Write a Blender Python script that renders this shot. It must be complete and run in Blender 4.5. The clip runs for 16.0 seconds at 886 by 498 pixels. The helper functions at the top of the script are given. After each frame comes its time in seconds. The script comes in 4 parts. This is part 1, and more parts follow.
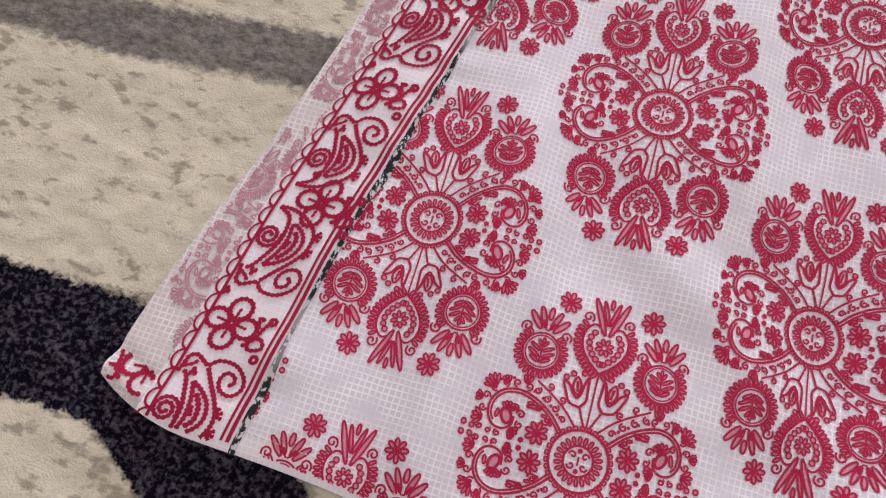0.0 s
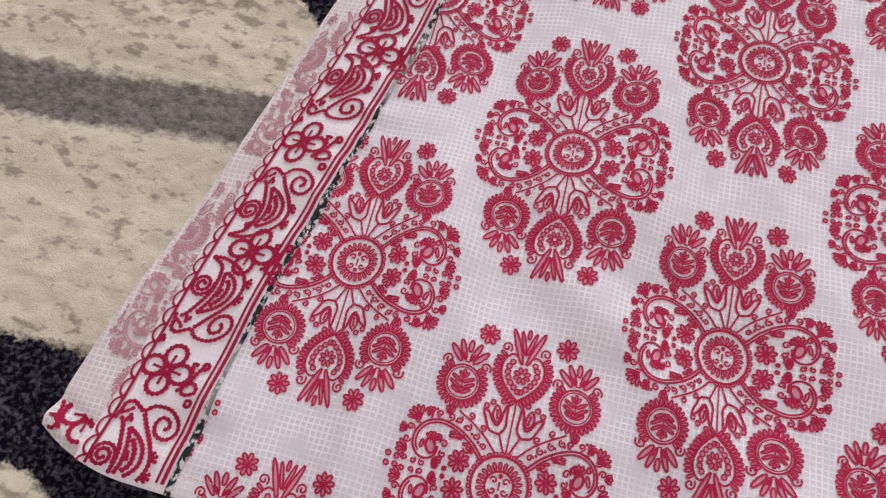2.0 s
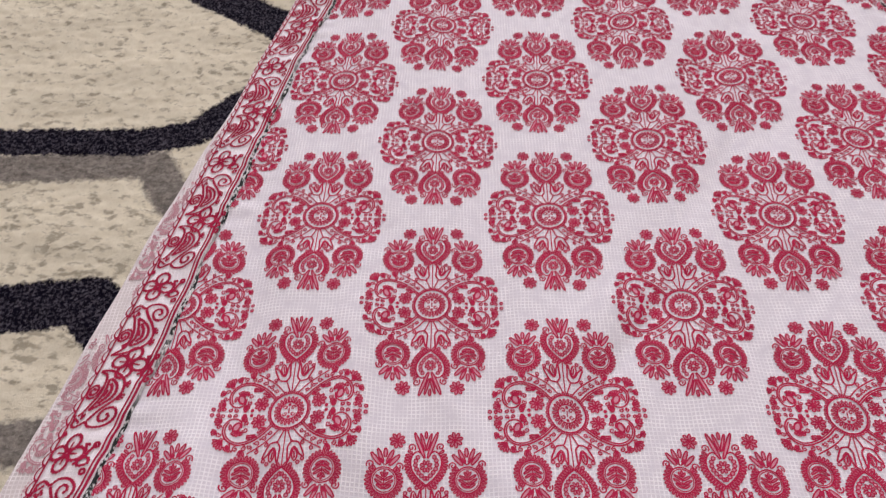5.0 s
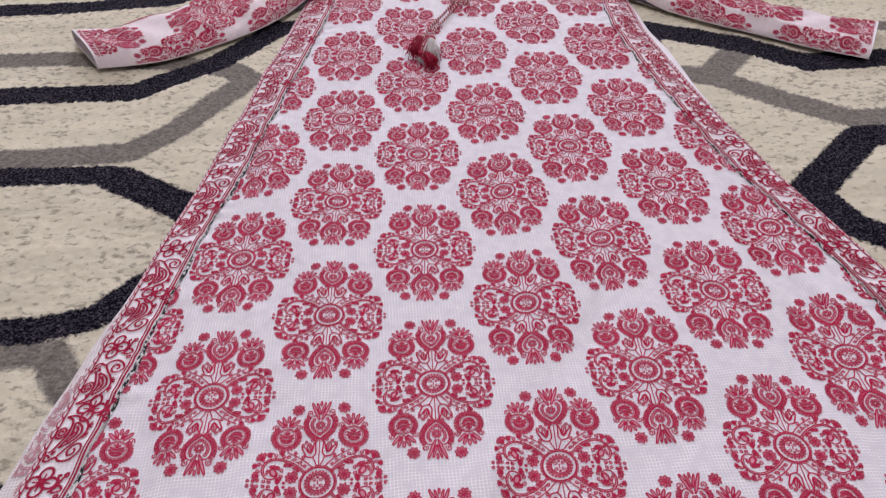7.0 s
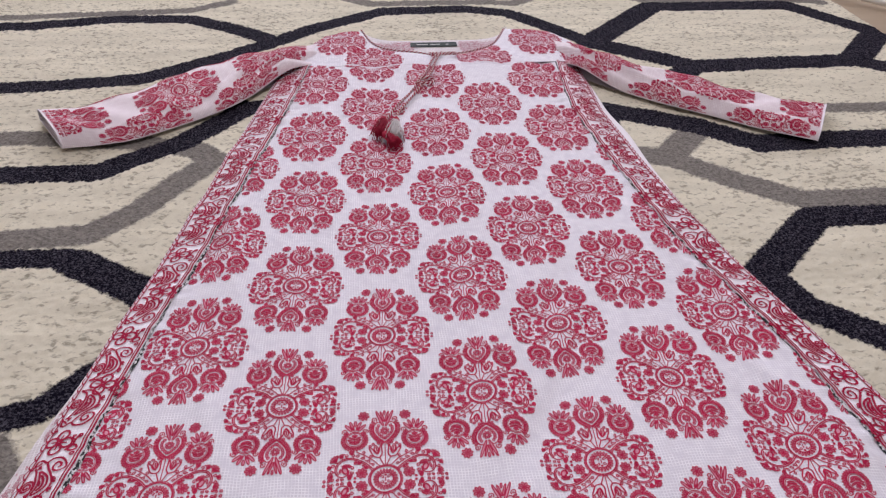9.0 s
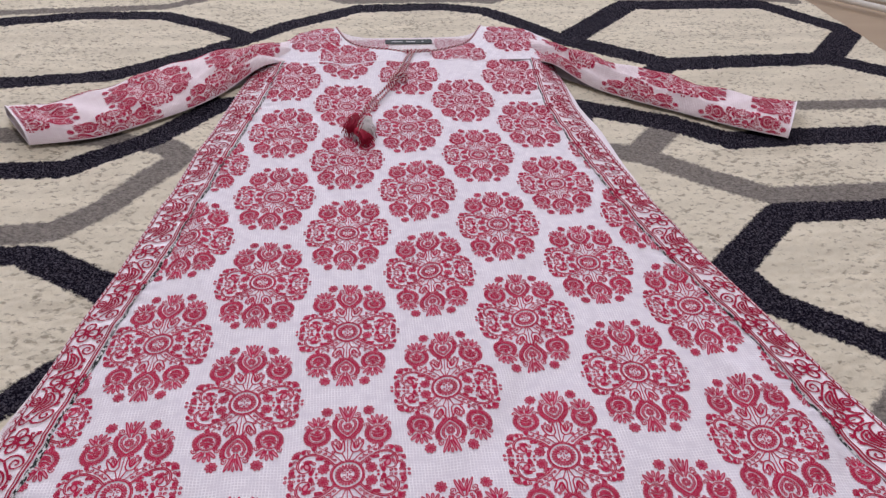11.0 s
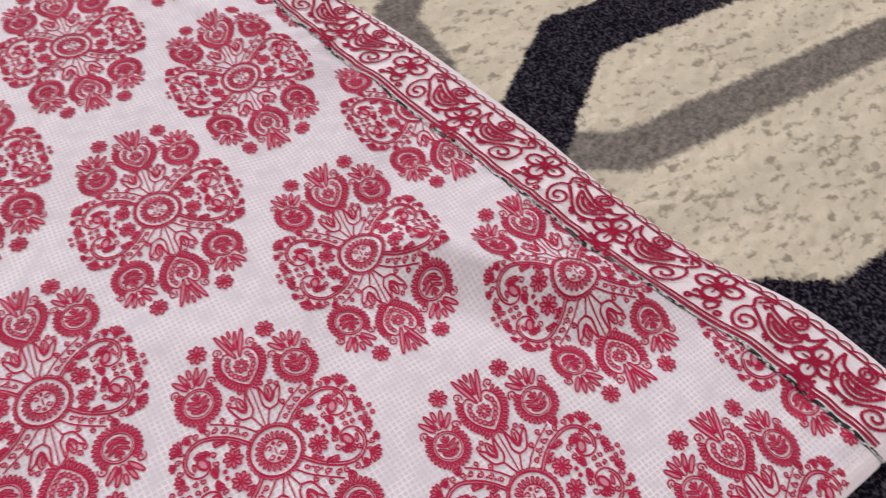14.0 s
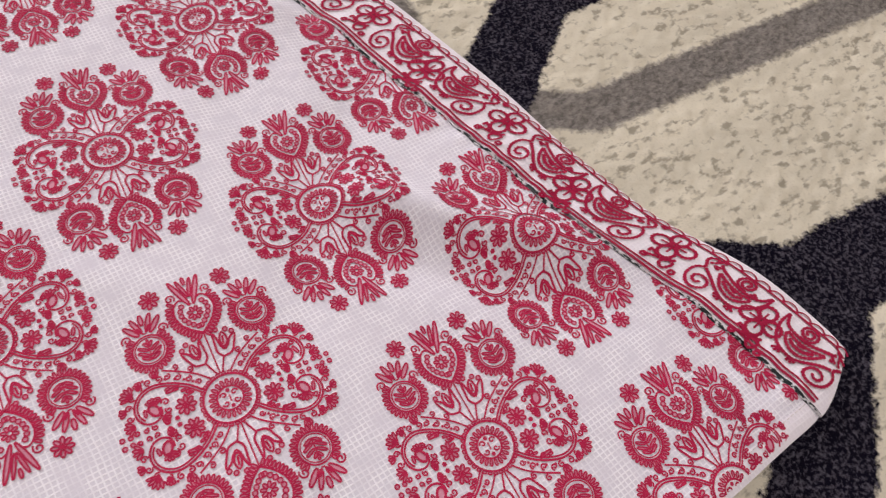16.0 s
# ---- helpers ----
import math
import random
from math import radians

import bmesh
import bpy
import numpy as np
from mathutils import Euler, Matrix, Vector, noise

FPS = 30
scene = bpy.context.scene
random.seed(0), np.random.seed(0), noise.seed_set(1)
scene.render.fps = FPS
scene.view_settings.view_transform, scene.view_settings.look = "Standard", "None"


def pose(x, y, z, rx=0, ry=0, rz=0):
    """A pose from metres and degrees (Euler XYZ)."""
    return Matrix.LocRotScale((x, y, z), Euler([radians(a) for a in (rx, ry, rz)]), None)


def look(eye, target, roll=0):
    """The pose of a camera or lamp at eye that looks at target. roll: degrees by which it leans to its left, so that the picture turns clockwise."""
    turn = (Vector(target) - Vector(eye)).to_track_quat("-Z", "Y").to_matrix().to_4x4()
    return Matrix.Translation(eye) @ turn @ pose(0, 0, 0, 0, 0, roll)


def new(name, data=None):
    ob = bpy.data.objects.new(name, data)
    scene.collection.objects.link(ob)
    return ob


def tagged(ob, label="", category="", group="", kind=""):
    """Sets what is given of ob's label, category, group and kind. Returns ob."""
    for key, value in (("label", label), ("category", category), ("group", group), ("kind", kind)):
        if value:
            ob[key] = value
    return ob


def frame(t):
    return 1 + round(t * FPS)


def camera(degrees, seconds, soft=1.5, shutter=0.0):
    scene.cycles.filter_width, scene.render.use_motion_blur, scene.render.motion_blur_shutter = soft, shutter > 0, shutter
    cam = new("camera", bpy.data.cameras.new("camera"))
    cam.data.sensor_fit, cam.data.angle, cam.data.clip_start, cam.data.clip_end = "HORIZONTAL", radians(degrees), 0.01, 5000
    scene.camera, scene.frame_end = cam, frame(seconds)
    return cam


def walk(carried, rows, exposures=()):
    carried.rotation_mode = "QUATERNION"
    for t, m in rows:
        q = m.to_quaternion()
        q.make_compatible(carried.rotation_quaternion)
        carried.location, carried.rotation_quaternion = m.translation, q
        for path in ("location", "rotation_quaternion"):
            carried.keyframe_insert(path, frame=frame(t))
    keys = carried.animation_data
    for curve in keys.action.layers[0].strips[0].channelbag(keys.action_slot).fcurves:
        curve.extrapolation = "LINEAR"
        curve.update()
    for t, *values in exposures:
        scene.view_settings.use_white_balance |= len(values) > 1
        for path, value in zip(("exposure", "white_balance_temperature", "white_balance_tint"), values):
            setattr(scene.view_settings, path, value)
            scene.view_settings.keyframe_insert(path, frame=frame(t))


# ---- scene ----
cam = camera(63.4, 16.0, soft=1.2, shutter=0.3)
PATH = [
    (0, (-0.2457, 0.0344, 0.2483), (-0.3151, 0.3246, -0.7061), 4.1),
    (0.5, (-0.2428, 0.0330, 0.2495), (-0.3142, 0.3274, -0.7035), 3.6),
    (1, (-0.2383, 0.0321, 0.2526), (-0.3145, 0.3351, -0.6974), 2.7),
    (1.5, (-0.2293, 0.0316, 0.2575), (-0.3101, 0.3541, -0.6856), 2.0),
    (2, (-0.2185, 0.0358, 0.2619), (-0.2987, 0.3829, -0.6724), 1.8),
    (2.5, (-0.2034, 0.0350, 0.2677), (-0.2874, 0.4147, -0.6536), 0.7),
    (3, (-0.1855, 0.0357, 0.2763), (-0.2620, 0.4521, -0.6297), 0.4),
    (3.5, (-0.1703, 0.0390, 0.2967), (-0.2323, 0.4979, -0.5896), 0.4),
    (4, (-0.1481, 0.0370, 0.3128), (-0.1955, 0.5480, -0.5455), -0.1),
    (4.5, (-0.1294, 0.0338, 0.3273), (-0.1612, 0.5954, -0.4995), -0.6),
    (5, (-0.1191, 0.0276, 0.3432), (-0.1318, 0.6383, -0.4485), -0.8),
    (5.2, (-0.1153, 0.0250, 0.3478), (-0.1214, 0.6535, -0.4301), -1.0),
    (7.3, (-0.0745, 0.0291, 0.3830), (-0.0062, 0.7834, -0.2701), 0.7),
    (7.5, (-0.0734, 0.0313, 0.3855), (-0.0007, 0.7928, -0.2586), 0.9),
    (8, (-0.0668, 0.0356, 0.3925), (0.0138, 0.8120, -0.2325), 1.1),
    (8.5, (-0.0619, 0.0387, 0.3954), (0.0255, 0.8259, -0.2151), 1.3),
    (10.8, (-0.0491, 0.0350, 0.3961), (0.0619, 0.8302, -0.2000), 2.1),
    (11, (-0.0444, 0.0355, 0.3928), (0.0680, 0.8253, -0.2101), 2.2),
    (11.5, (-0.0322, 0.0345, 0.3822), (0.0858, 0.8057, -0.2433), 2.3),
    (12, (-0.0161, 0.0316, 0.3673), (0.1132, 0.7735, -0.2906), 2.7),
    (12.5, (0.0118, 0.0258, 0.3469), (0.1744, 0.7205, -0.3538), 3.2),
    (13, (0.0548, 0.0228, 0.3168), (0.2732, 0.6479, -0.4326), 3.4),
    (13.5, (0.1013, 0.0189, 0.2877), (0.3974, 0.5528, -0.5043), 4.4),
    (14, (0.1319, 0.0138, 0.2744), (0.4909, 0.4695, -0.5401), 5.9),
    (14.5, (0.1475, 0.0071, 0.2683), (0.5361, 0.4128, -0.5590), 8.3),
    (15, (0.1505, 0.0036, 0.2646), (0.5534, 0.3834, -0.5682), 10.8),
    (15.5, (0.1428, 0.0066, 0.2652), (0.5510, 0.3810, -0.5673), 12.7),
    (16, (0.1268, 0.0120, 0.2692), (0.5222, 0.3976, -0.5645), 13.7),
]
walk(cam, [(t, look(eye, target, roll)) for t, eye, target, roll in PATH],
     exposures=[(0, 0.02, 6250, 17), (2.5, 0.03, 6250, 17), (5, 0.06, 6250, 17), (7.5, 0.0, 5900, 18), (11, 0.0, 5880, 18), (12.5, 0.1, 5850, 18), (14, 0.1, 6300, 16), (16, 0.1, 6300, 16)])

# ---- world and light ----
world = bpy.data.worlds.new("world")
scene.world = world
world.use_nodes = True
sky = world.node_tree.nodes.new("ShaderNodeTexSky")
sky.sky_type, sky.sun_disc = "NISHITA", False
sky.sun_elevation, sky.sun_rotation = radians(40), radians(20)
world.node_tree.links.new(sky.outputs[0], world.node_tree.nodes["Background"].inputs[0])
world.node_tree.nodes["Background"].inputs[1].default_value = 0.1

WIN_X, WIN_W, WIN_Z, WIN_H, WALL_Y = -0.3, 2.6, 0.75, 1.6, 3.8


def window_and_fill():
    lamp = bpy.data.lights.new("window_daylight", "AREA")
    lamp.shape, lamp.size, lamp.size_y, lamp.energy = "RECTANGLE", WIN_W, WIN_H, 72
    lamp.color = (1.0, 0.97, 0.94)
    ob = new("window_daylight", lamp)
    ob.matrix_world = look((WIN_X, WALL_Y + 0.05, WIN_Z + WIN_H / 2), (WIN_X, 0, 0.9))
    # added fill from above, no lamp is known there; evens near and far brightness
    top_fill = bpy.data.lights.new("overhead_fill_light", "AREA")
    top_fill.shape, top_fill.size, top_fill.energy, top_fill.color = "DISK", 0.5, 19, (1.0, 0.95, 0.9)
    ob = new("overhead_fill_light", top_fill)
    ob.matrix_world = look((0.4, 0.2, 2.5), (0.4, 0.2, 0))


window_and_fill()


# ---- materials ----
def mat(name, rough=0.9):
    m = bpy.data.materials.new(name)
    m.use_nodes = True
    b = m.node_tree.nodes["Principled BSDF"]
    b.inputs["Roughness"].default_value = rough
    b.inputs["Specular IOR Level"].default_value = 0.25
    return m, m.node_tree, b


def node(nt, kind, **values):
    n = nt.nodes.new(kind)
    for key, value in values.items():
        n.inputs[key].default_value = value
    return n


def mathn(nt, op, a, b=None, clamp=False):
    n = nt.nodes.new("ShaderNodeMath")
    n.operation, n.use_clamp = op, clamp
    for i, v in enumerate((a, b)):
        if v is None:
            continue
        if isinstance(v, (int, float)):
            n.inputs[i].default_value = v
        else:
            nt.links.new(v, n.inputs[i])
    return n.outputs[0]


def mixc(nt, fac, a, b):
    n = nt.nodes.new("ShaderNodeMix")
    n.data_type = "RGBA"
    for i, v in ((0, fac), (6, a), (7, b)):
        if isinstance(v, (int, float)):
            n.inputs[i].default_value = v
        elif isinstance(v, tuple):
            n.inputs[i].default_value = (*v, 1)
        else:
            nt.links.new(v, n.inputs[i])
    return n.outputs[2]


def ramp(nt, v, lo, hi):
    n = nt.nodes.new("ShaderNodeMapRange")
    n.inputs[1].default_value, n.inputs[2].default_value = lo, hi
    nt.links.new(v, n.inputs[0])
    return n.outputs[0]


def noisen(nt, vec, scale, detail=2.0, rough=0.5, stretch=None):
    if stretch:
        mp = nt.nodes.new("ShaderNodeMapping")
        mp.inputs["Scale"].default_value = stretch
        nt.links.new(vec, mp.inputs[0])
        vec = mp.outputs[0]
    n = node(nt, "ShaderNodeTexNoise", Scale=scale, Detail=detail, Roughness=rough)
    nt.links.new(vec, n.inputs["Vector"])
    return n.outputs[0]


def bumpn(nt, height, strength, dist, target):
    n = node(nt, "ShaderNodeBump", Strength=strength, Distance=dist)
    nt.links.new(height, n.inputs["Height"])
    nt.links.new(n.outputs[0], target.inputs["Normal"])


def check_lines(nt, uv, pitch, width):
    """Lines of the woven check: 1 on the thick threads, 0 between them."""
    sep = nt.nodes.new("ShaderNodeSeparateXYZ")
    nt.links.new(uv, sep.inputs[0])
    out = []
    for k in (0, 1):
        f = mathn(nt, "PINGPONG", sep.outputs[k], pitch / 2)
        out.append(ramp(nt, f, width, width * 0.45))
    return mathn(nt, "MAXIMUM", out[0], out[1])


CHECK = 0.0021


def cloth_material(name, tint, thread):
    m, nt, b = mat(name, 0.85)
    uv = nt.nodes.new("ShaderNodeUVMap").outputs[0]
    wob = node(nt, "ShaderNodeTexNoise", Scale=70.0, Detail=2.0)
    nt.links.new(uv, wob.inputs["Vector"])
    shift = nt.nodes.new("ShaderNodeVectorMath")
    shift.operation = "MULTIPLY_ADD"
    nt.links.new(wob.outputs["Color"], shift.inputs[0])
    shift.inputs[1].default_value = (0.0016, 0.0016, 0)
    nt.links.new(uv, shift.inputs[2])
    uneven = noisen(nt, uv, 120, 2)
    lines = mathn(nt, "MULTIPLY", check_lines(nt, shift.outputs[0], CHECK, 0.00040), ramp(nt, uneven, 0.25, 0.6))
    weave = noisen(nt, uv, 1800, 2)
    slub = noisen(nt, uv, 900, 2, 0.6, (0.04, 1, 1))
    blot = noisen(nt, uv, 14, 3)
    col = mixc(nt, ramp(nt, blot, 0.3, 0.7), tint, tuple(c * 0.95 for c in tint))
    col = mixc(nt, mathn(nt, "MULTIPLY", ramp(nt, weave, 0.3, 0.75), 0.25), col, tuple(c * 0.82 for c in tint))
    col = mixc(nt, mathn(nt, "MULTIPLY", lines, 0.85), col, thread)
    nt.links.new(col, b.inputs["Base Color"])
    b.inputs["Sheen Weight"].default_value = 0.15
    hgt = mathn(nt, "ADD", mathn(nt, "MULTIPLY", lines, 1.0), mathn(nt, "ADD", mathn(nt, "MULTIPLY", weave, 0.35), mathn(nt, "MULTIPLY", slub, 0.3)))
    bumpn(nt, hgt, 0.35, 0.00025, b)
    return m


def print_material(name, col, pale, fleck):
    m, nt, b = mat(name, 0.8)
    uv = nt.nodes.new("ShaderNodeTexCoord").outputs["Object"]
    n1 = noisen(nt, uv, 1300, 2, 0.6)
    n2 = noisen(nt, uv, 60, 3)
    c = mixc(nt, ramp(nt, n2, 0.3, 0.7), col, tuple(v * 0.85 for v in col))
    c = mixc(nt, mathn(nt, "MULTIPLY", ramp(nt, n1, 0.52, 0.72), fleck), c, pale)
    nt.links.new(c, b.inputs["Base Color"])
    bumpn(nt, n1, 0.2, 0.0002, b)
    return m


M_CLOTH = cloth_material("white_check_cotton", (0.735, 0.70, 0.785), (0.94, 0.92, 0.975))
M_BAND = cloth_material("white_band_cotton", (0.86, 0.81, 0.88), (0.91, 0.87, 0.93))
M_SHEER = cloth_material("sheer_back_cotton", (0.68, 0.62, 0.645), (0.90, 0.86, 0.89))
M_SLEEVE = cloth_material("doubled_sleeve_cotton", (0.77, 0.665, 0.72), (0.93, 0.86, 0.90))
M_PRINT = print_material("crimson_print", (0.49, 0.011, 0.070), (0.64, 0.12, 0.19), 0.3)
M_STITCH = print_material("crimson_chain_print", (0.37, 0.004, 0.048), (0.54, 0.06, 0.13), 0.25)
M_FAINT = print_material("print_seen_through", (0.56, 0.27, 0.33), (0.72, 0.56, 0.59), 0.75)
M_TINT = print_material("pale_crimson_print", (0.68, 0.29, 0.39), (0.74, 0.48, 0.56), 0.5)
M_RED = print_material("crimson_cord", (0.36, 0.008, 0.04), (0.5, 0.05, 0.1), 0.3)
M_WHITE = print_material("white_cord", (0.75, 0.70, 0.70), (0.6, 0.5, 0.5), 0.3)


def lace_material():
    m, nt, b = mat("charcoal_print_piping", 0.85)
    uv = nt.nodes.new("ShaderNodeTexCoord").outputs["Object"]
    n = noisen(nt, uv, 620, 2.5, 0.6, (1, 0.55, 1))
    big = noisen(nt, uv, 22, 2)
    c = mixc(nt, ramp(nt, n, 0.50, 0.55), (0.022, 0.026, 0.028), (0.66, 0.65, 0.67))
    c = mixc(nt, mathn(nt, "MULTIPLY", ramp(nt, big, 0.55, 0.66), 0.7), c, (0.6, 0.57, 0.59))
    nt.links.new(c, b.inputs["Base Color"])
    return m


def rug_material():
    m, nt, b = mat("rug_pile", 0.95)
    obj = nt.nodes.new("ShaderNodeTexCoord").outputs["Object"]
    da = nt.nodes.new("ShaderNodeAttribute")
    da.attribute_name = "dark_sd"
    ga = nt.nodes.new("ShaderNodeAttribute")
    ga.attribute_name = "grey_sd"
    edge = mathn(nt, "MULTIPLY", mathn(nt, "SUBTRACT", noisen(nt, obj, 230, 3, 0.7), 0.5), 0.010)
    dark = ramp(nt, mathn(nt, "ADD", da.outputs["Fac"], edge), 0.0012, -0.0012)
    grey = ramp(nt, mathn(nt, "ADD", ga.outputs["Fac"], edge), 0.002, -0.002)
    yarn = noisen(nt, obj, 700, 2, 0.6)
    fibre = noisen(nt, obj, 1250, 2, 0.7)
    pile = noisen(nt, obj, 330, 3, 0.7, (0.8, 1.25, 1))
    # cream yarn with flecks that run along the weave
    fleck = noisen(nt, obj, 175, 2.5, 0.6, (0.66, 1.2, 1))
    drift = noisen(nt, obj, 7, 2)
    soft = noisen(nt, obj, 30, 3, 0.5, (0.25, 1.3, 1))
    cream = mixc(nt, ramp(nt, soft, 0.3, 0.72), (0.775, 0.72, 0.585), (0.62, 0.575, 0.465))
    fl = ramp(nt, mathn(nt, "ADD", fleck, mathn(nt, "MULTIPLY", mathn(nt, "SUBTRACT", drift, 0.5), 0.22)), 0.54, 0.66)
    cream = mixc(nt, mathn(nt, "MULTIPLY", fl, 0.70), cream, (0.24, 0.215, 0.165))
    cream = mixc(nt, mathn(nt, "MULTIPLY", ramp(nt, yarn, 0.5, 0.75), 0.3), cream, (0.45, 0.40, 0.31))
    g = mixc(nt, ramp(nt, pile, 0.35, 0.65), (0.13, 0.118, 0.108), (0.29, 0.265, 0.24))
    tufts = noisen(nt, obj, 520, 2, 0.6)
    d = mixc(nt, ramp(nt, mathn(nt, "ADD", mathn(nt, "MULTIPLY", tufts, 0.7), mathn(nt, "MULTIPLY", pile, 0.3)), 0.47, 0.66), (0.0045, 0.0035, 0.0095), (0.098, 0.089, 0.112))
    c = mixc(nt, grey, cream, g)
    c = mixc(nt, dark, c, d)
    nt.links.new(c, b.inputs["Base Color"])
    b.inputs["Specular IOR Level"].default_value = 0.04
    bumpn(nt, mathn(nt, "ADD", fibre, mathn(nt, "MULTIPLY", pile, 0.6)), 0.55, 0.0010, b)
    return m


def plain_material(name, a, c, scale, rough, stretch=None):
    m, nt, b = mat(name, rough)
    obj = nt.nodes.new("ShaderNodeTexCoord").outputs["Object"]
    n = noisen(nt, obj, scale, 5, 0.6, stretch)
    nt.links.new(mixc(nt, ramp(nt, n, 0.3, 0.7), a, c), b.inputs["Base Color"])
    bumpn(nt, n, 0.1, 0.002, b)
    return m


M_LACE = lace_material()
M_RUG = rug_material()
M_FLOOR = plain_material("beige_floor", (0.42, 0.33, 0.24), (0.34, 0.26, 0.18), 6, 0.45, (0.3, 2.0, 1))
M_WALL = plain_material("white_wall_paint", (0.80, 0.78, 0.75), (0.76, 0.74, 0.71), 3, 0.9)
M_ROD = plain_material("white_enamel", (0.80, 0.78, 0.74), (0.74, 0.72, 0.68), 20, 0.35)
M_LABEL = plain_material("dark_woven_label", (0.035, 0.045, 0.045), (0.05, 0.06, 0.06), 400, 0.8)
M_LABEL_INK = plain_material("pale_label_thread", (0.5, 0.5, 0.5), (0.4, 0.4, 0.4), 300, 0.8)


# ---- mesh helpers ----
def mesh_from(name, verts, faces, material, parent=None, label="", uvs=None, smooth=True):
    me = bpy.data.meshes.new(name)
    me.from_pydata([tuple(v) for v in verts], [], [tuple(f) for f in faces])
    if uvs is not None:
        layer = me.uv_layers.new(name="UVMap")
        idx = np.zeros(len(me.loops), dtype=np.int32)
        me.loops.foreach_get("vertex_index", idx)
        layer.data.foreach_set("uv", np.asarray(uvs, dtype=np.float32)[idx].ravel())
    if smooth:
        me.polygons.foreach_set("use_smooth", np.ones(len(me.polygons), dtype=bool))
    me.materials.append(material)
    ob = new(name, me)
    if parent is not None:
        ob.parent = parent
    if label:
        tagged(ob, label)
    return ob


def part(name, bm, material, parent=None, label=""):
    me = bpy.data.meshes.new(name)
    bm.to_mesh(me)
    bm.free()
    me.materials.append(material)
    ob = new(name, me)
    if parent is not None:
        ob.parent = parent
    if label:
        tagged(ob, label)
    return ob


def grid_faces(nu, nv, base=0):
    """Quads of a grid of nv rows with nu vertices each."""
    i, j = np.meshgrid(np.arange(nu - 1), np.arange(nv - 1))
    a = (base + j * nu + i).ravel()
    return np.stack([a, a + 1, a + nu + 1, a + nu], 1)


def spline(points, n, closed=False):
    """A smooth line (Catmull-Rom) through a few points, as n samples evenly spaced in length."""
    p = np.asarray(points, dtype=float)
    if closed:
        p = np.vstack([p[-1], p, p[0], p[1]])
    else:
        p = np.vstack([2 * p[0] - p[1], p, 2 * p[-1] - p[-2]])
    t = np.linspace(0, 1, 12, endpoint=False)[:, None]
    out = []
    for k in range(1, len(p) - 2):
        a, b, c, d = p[k - 1:k + 3]
        out.append(0.5 * (2 * b + (c - a) * t + (2 * a - 5 * b + 4 * c - d) * t ** 2 + (3 * b - a - 3 * c + d) * t ** 3))
    q = np.vstack(out + [p[-2:-1]])
    s = np.concatenate([[0], np.cumsum(np.linalg.norm(np.diff(q, axis=0), axis=1))])
    u = np.linspace(0, s[-1], n)
    return np.stack([np.interp(u, s, q[:, k]) for k in range(p.shape[1])], 1)


def soft_curve(ys, xs, r=0.014):
    """A smooth function through knots: a line between them, averaged over a short reach."""
    def f(y):
        y = np.asarray(y, dtype=float)
        return sum(np.interp(y + k * r, ys, xs) for k in (-1, -0.5, 0, 0.5, 1)) / 5
    return f


def tube(path, radius, sides=6):
    """Vertices and faces of a round tube along a path; radius may vary along it."""
    p = np.asarray(path, dtype=float)
    rad = np.broadcast_to(np.asarray(radius, dtype=float), (len(p),))
    tan = np.gradient(p, axis=0)
    tan /= np.linalg.norm(tan, axis=1)[:, None] + 1e-12
    up = np.tile([0.03, 0.05, 1.0], (len(p), 1))
    side = np.cross(tan, up)
    side /= np.linalg.norm(side, axis=1)[:, None] + 1e-12
    up = np.cross(side, tan)
    a = np.arange(sides) * 2 * np.pi / sides
    v = p[:, None] + rad[:, None, None] * (np.cos(a)[None, :, None] * side[:, None] + np.sin(a)[None, :, None] * up[:, None])
    v = v.reshape(-1, 3)
    f = []
    for j in range(len(p) - 1):
        for i in range(sides):
            f.append((j * sides + i, j * sides + (i + 1) % sides, (j + 1) * sides + (i + 1) % sides, (j + 1) * sides + i))
    f.append(tuple(range(sides))[::-1])
    f.append(tuple((len(p) - 1) * sides + i for i in range(sides)))
    return v, f


def join(pieces):
    vs, fs, base = [], [], 0
    for v, f in pieces:
        vs.append(np.asarray(v))
        fs += [tuple(i + base for i in q) for q in f]
        base += len(v)
    return np.vstack(vs), fs


# ---- room ----
def box(bm, x0, x1, y0, y1, z0, z1):
    bmesh.ops.create_cube(bm, size=1.0, matrix=Matrix.Translation(((x0 + x1) / 2, (y0 + y1) / 2, (z0 + z1) / 2)) @ Matrix.Diagonal((x1 - x0, y1 - y0, z1 - z0, 1)))


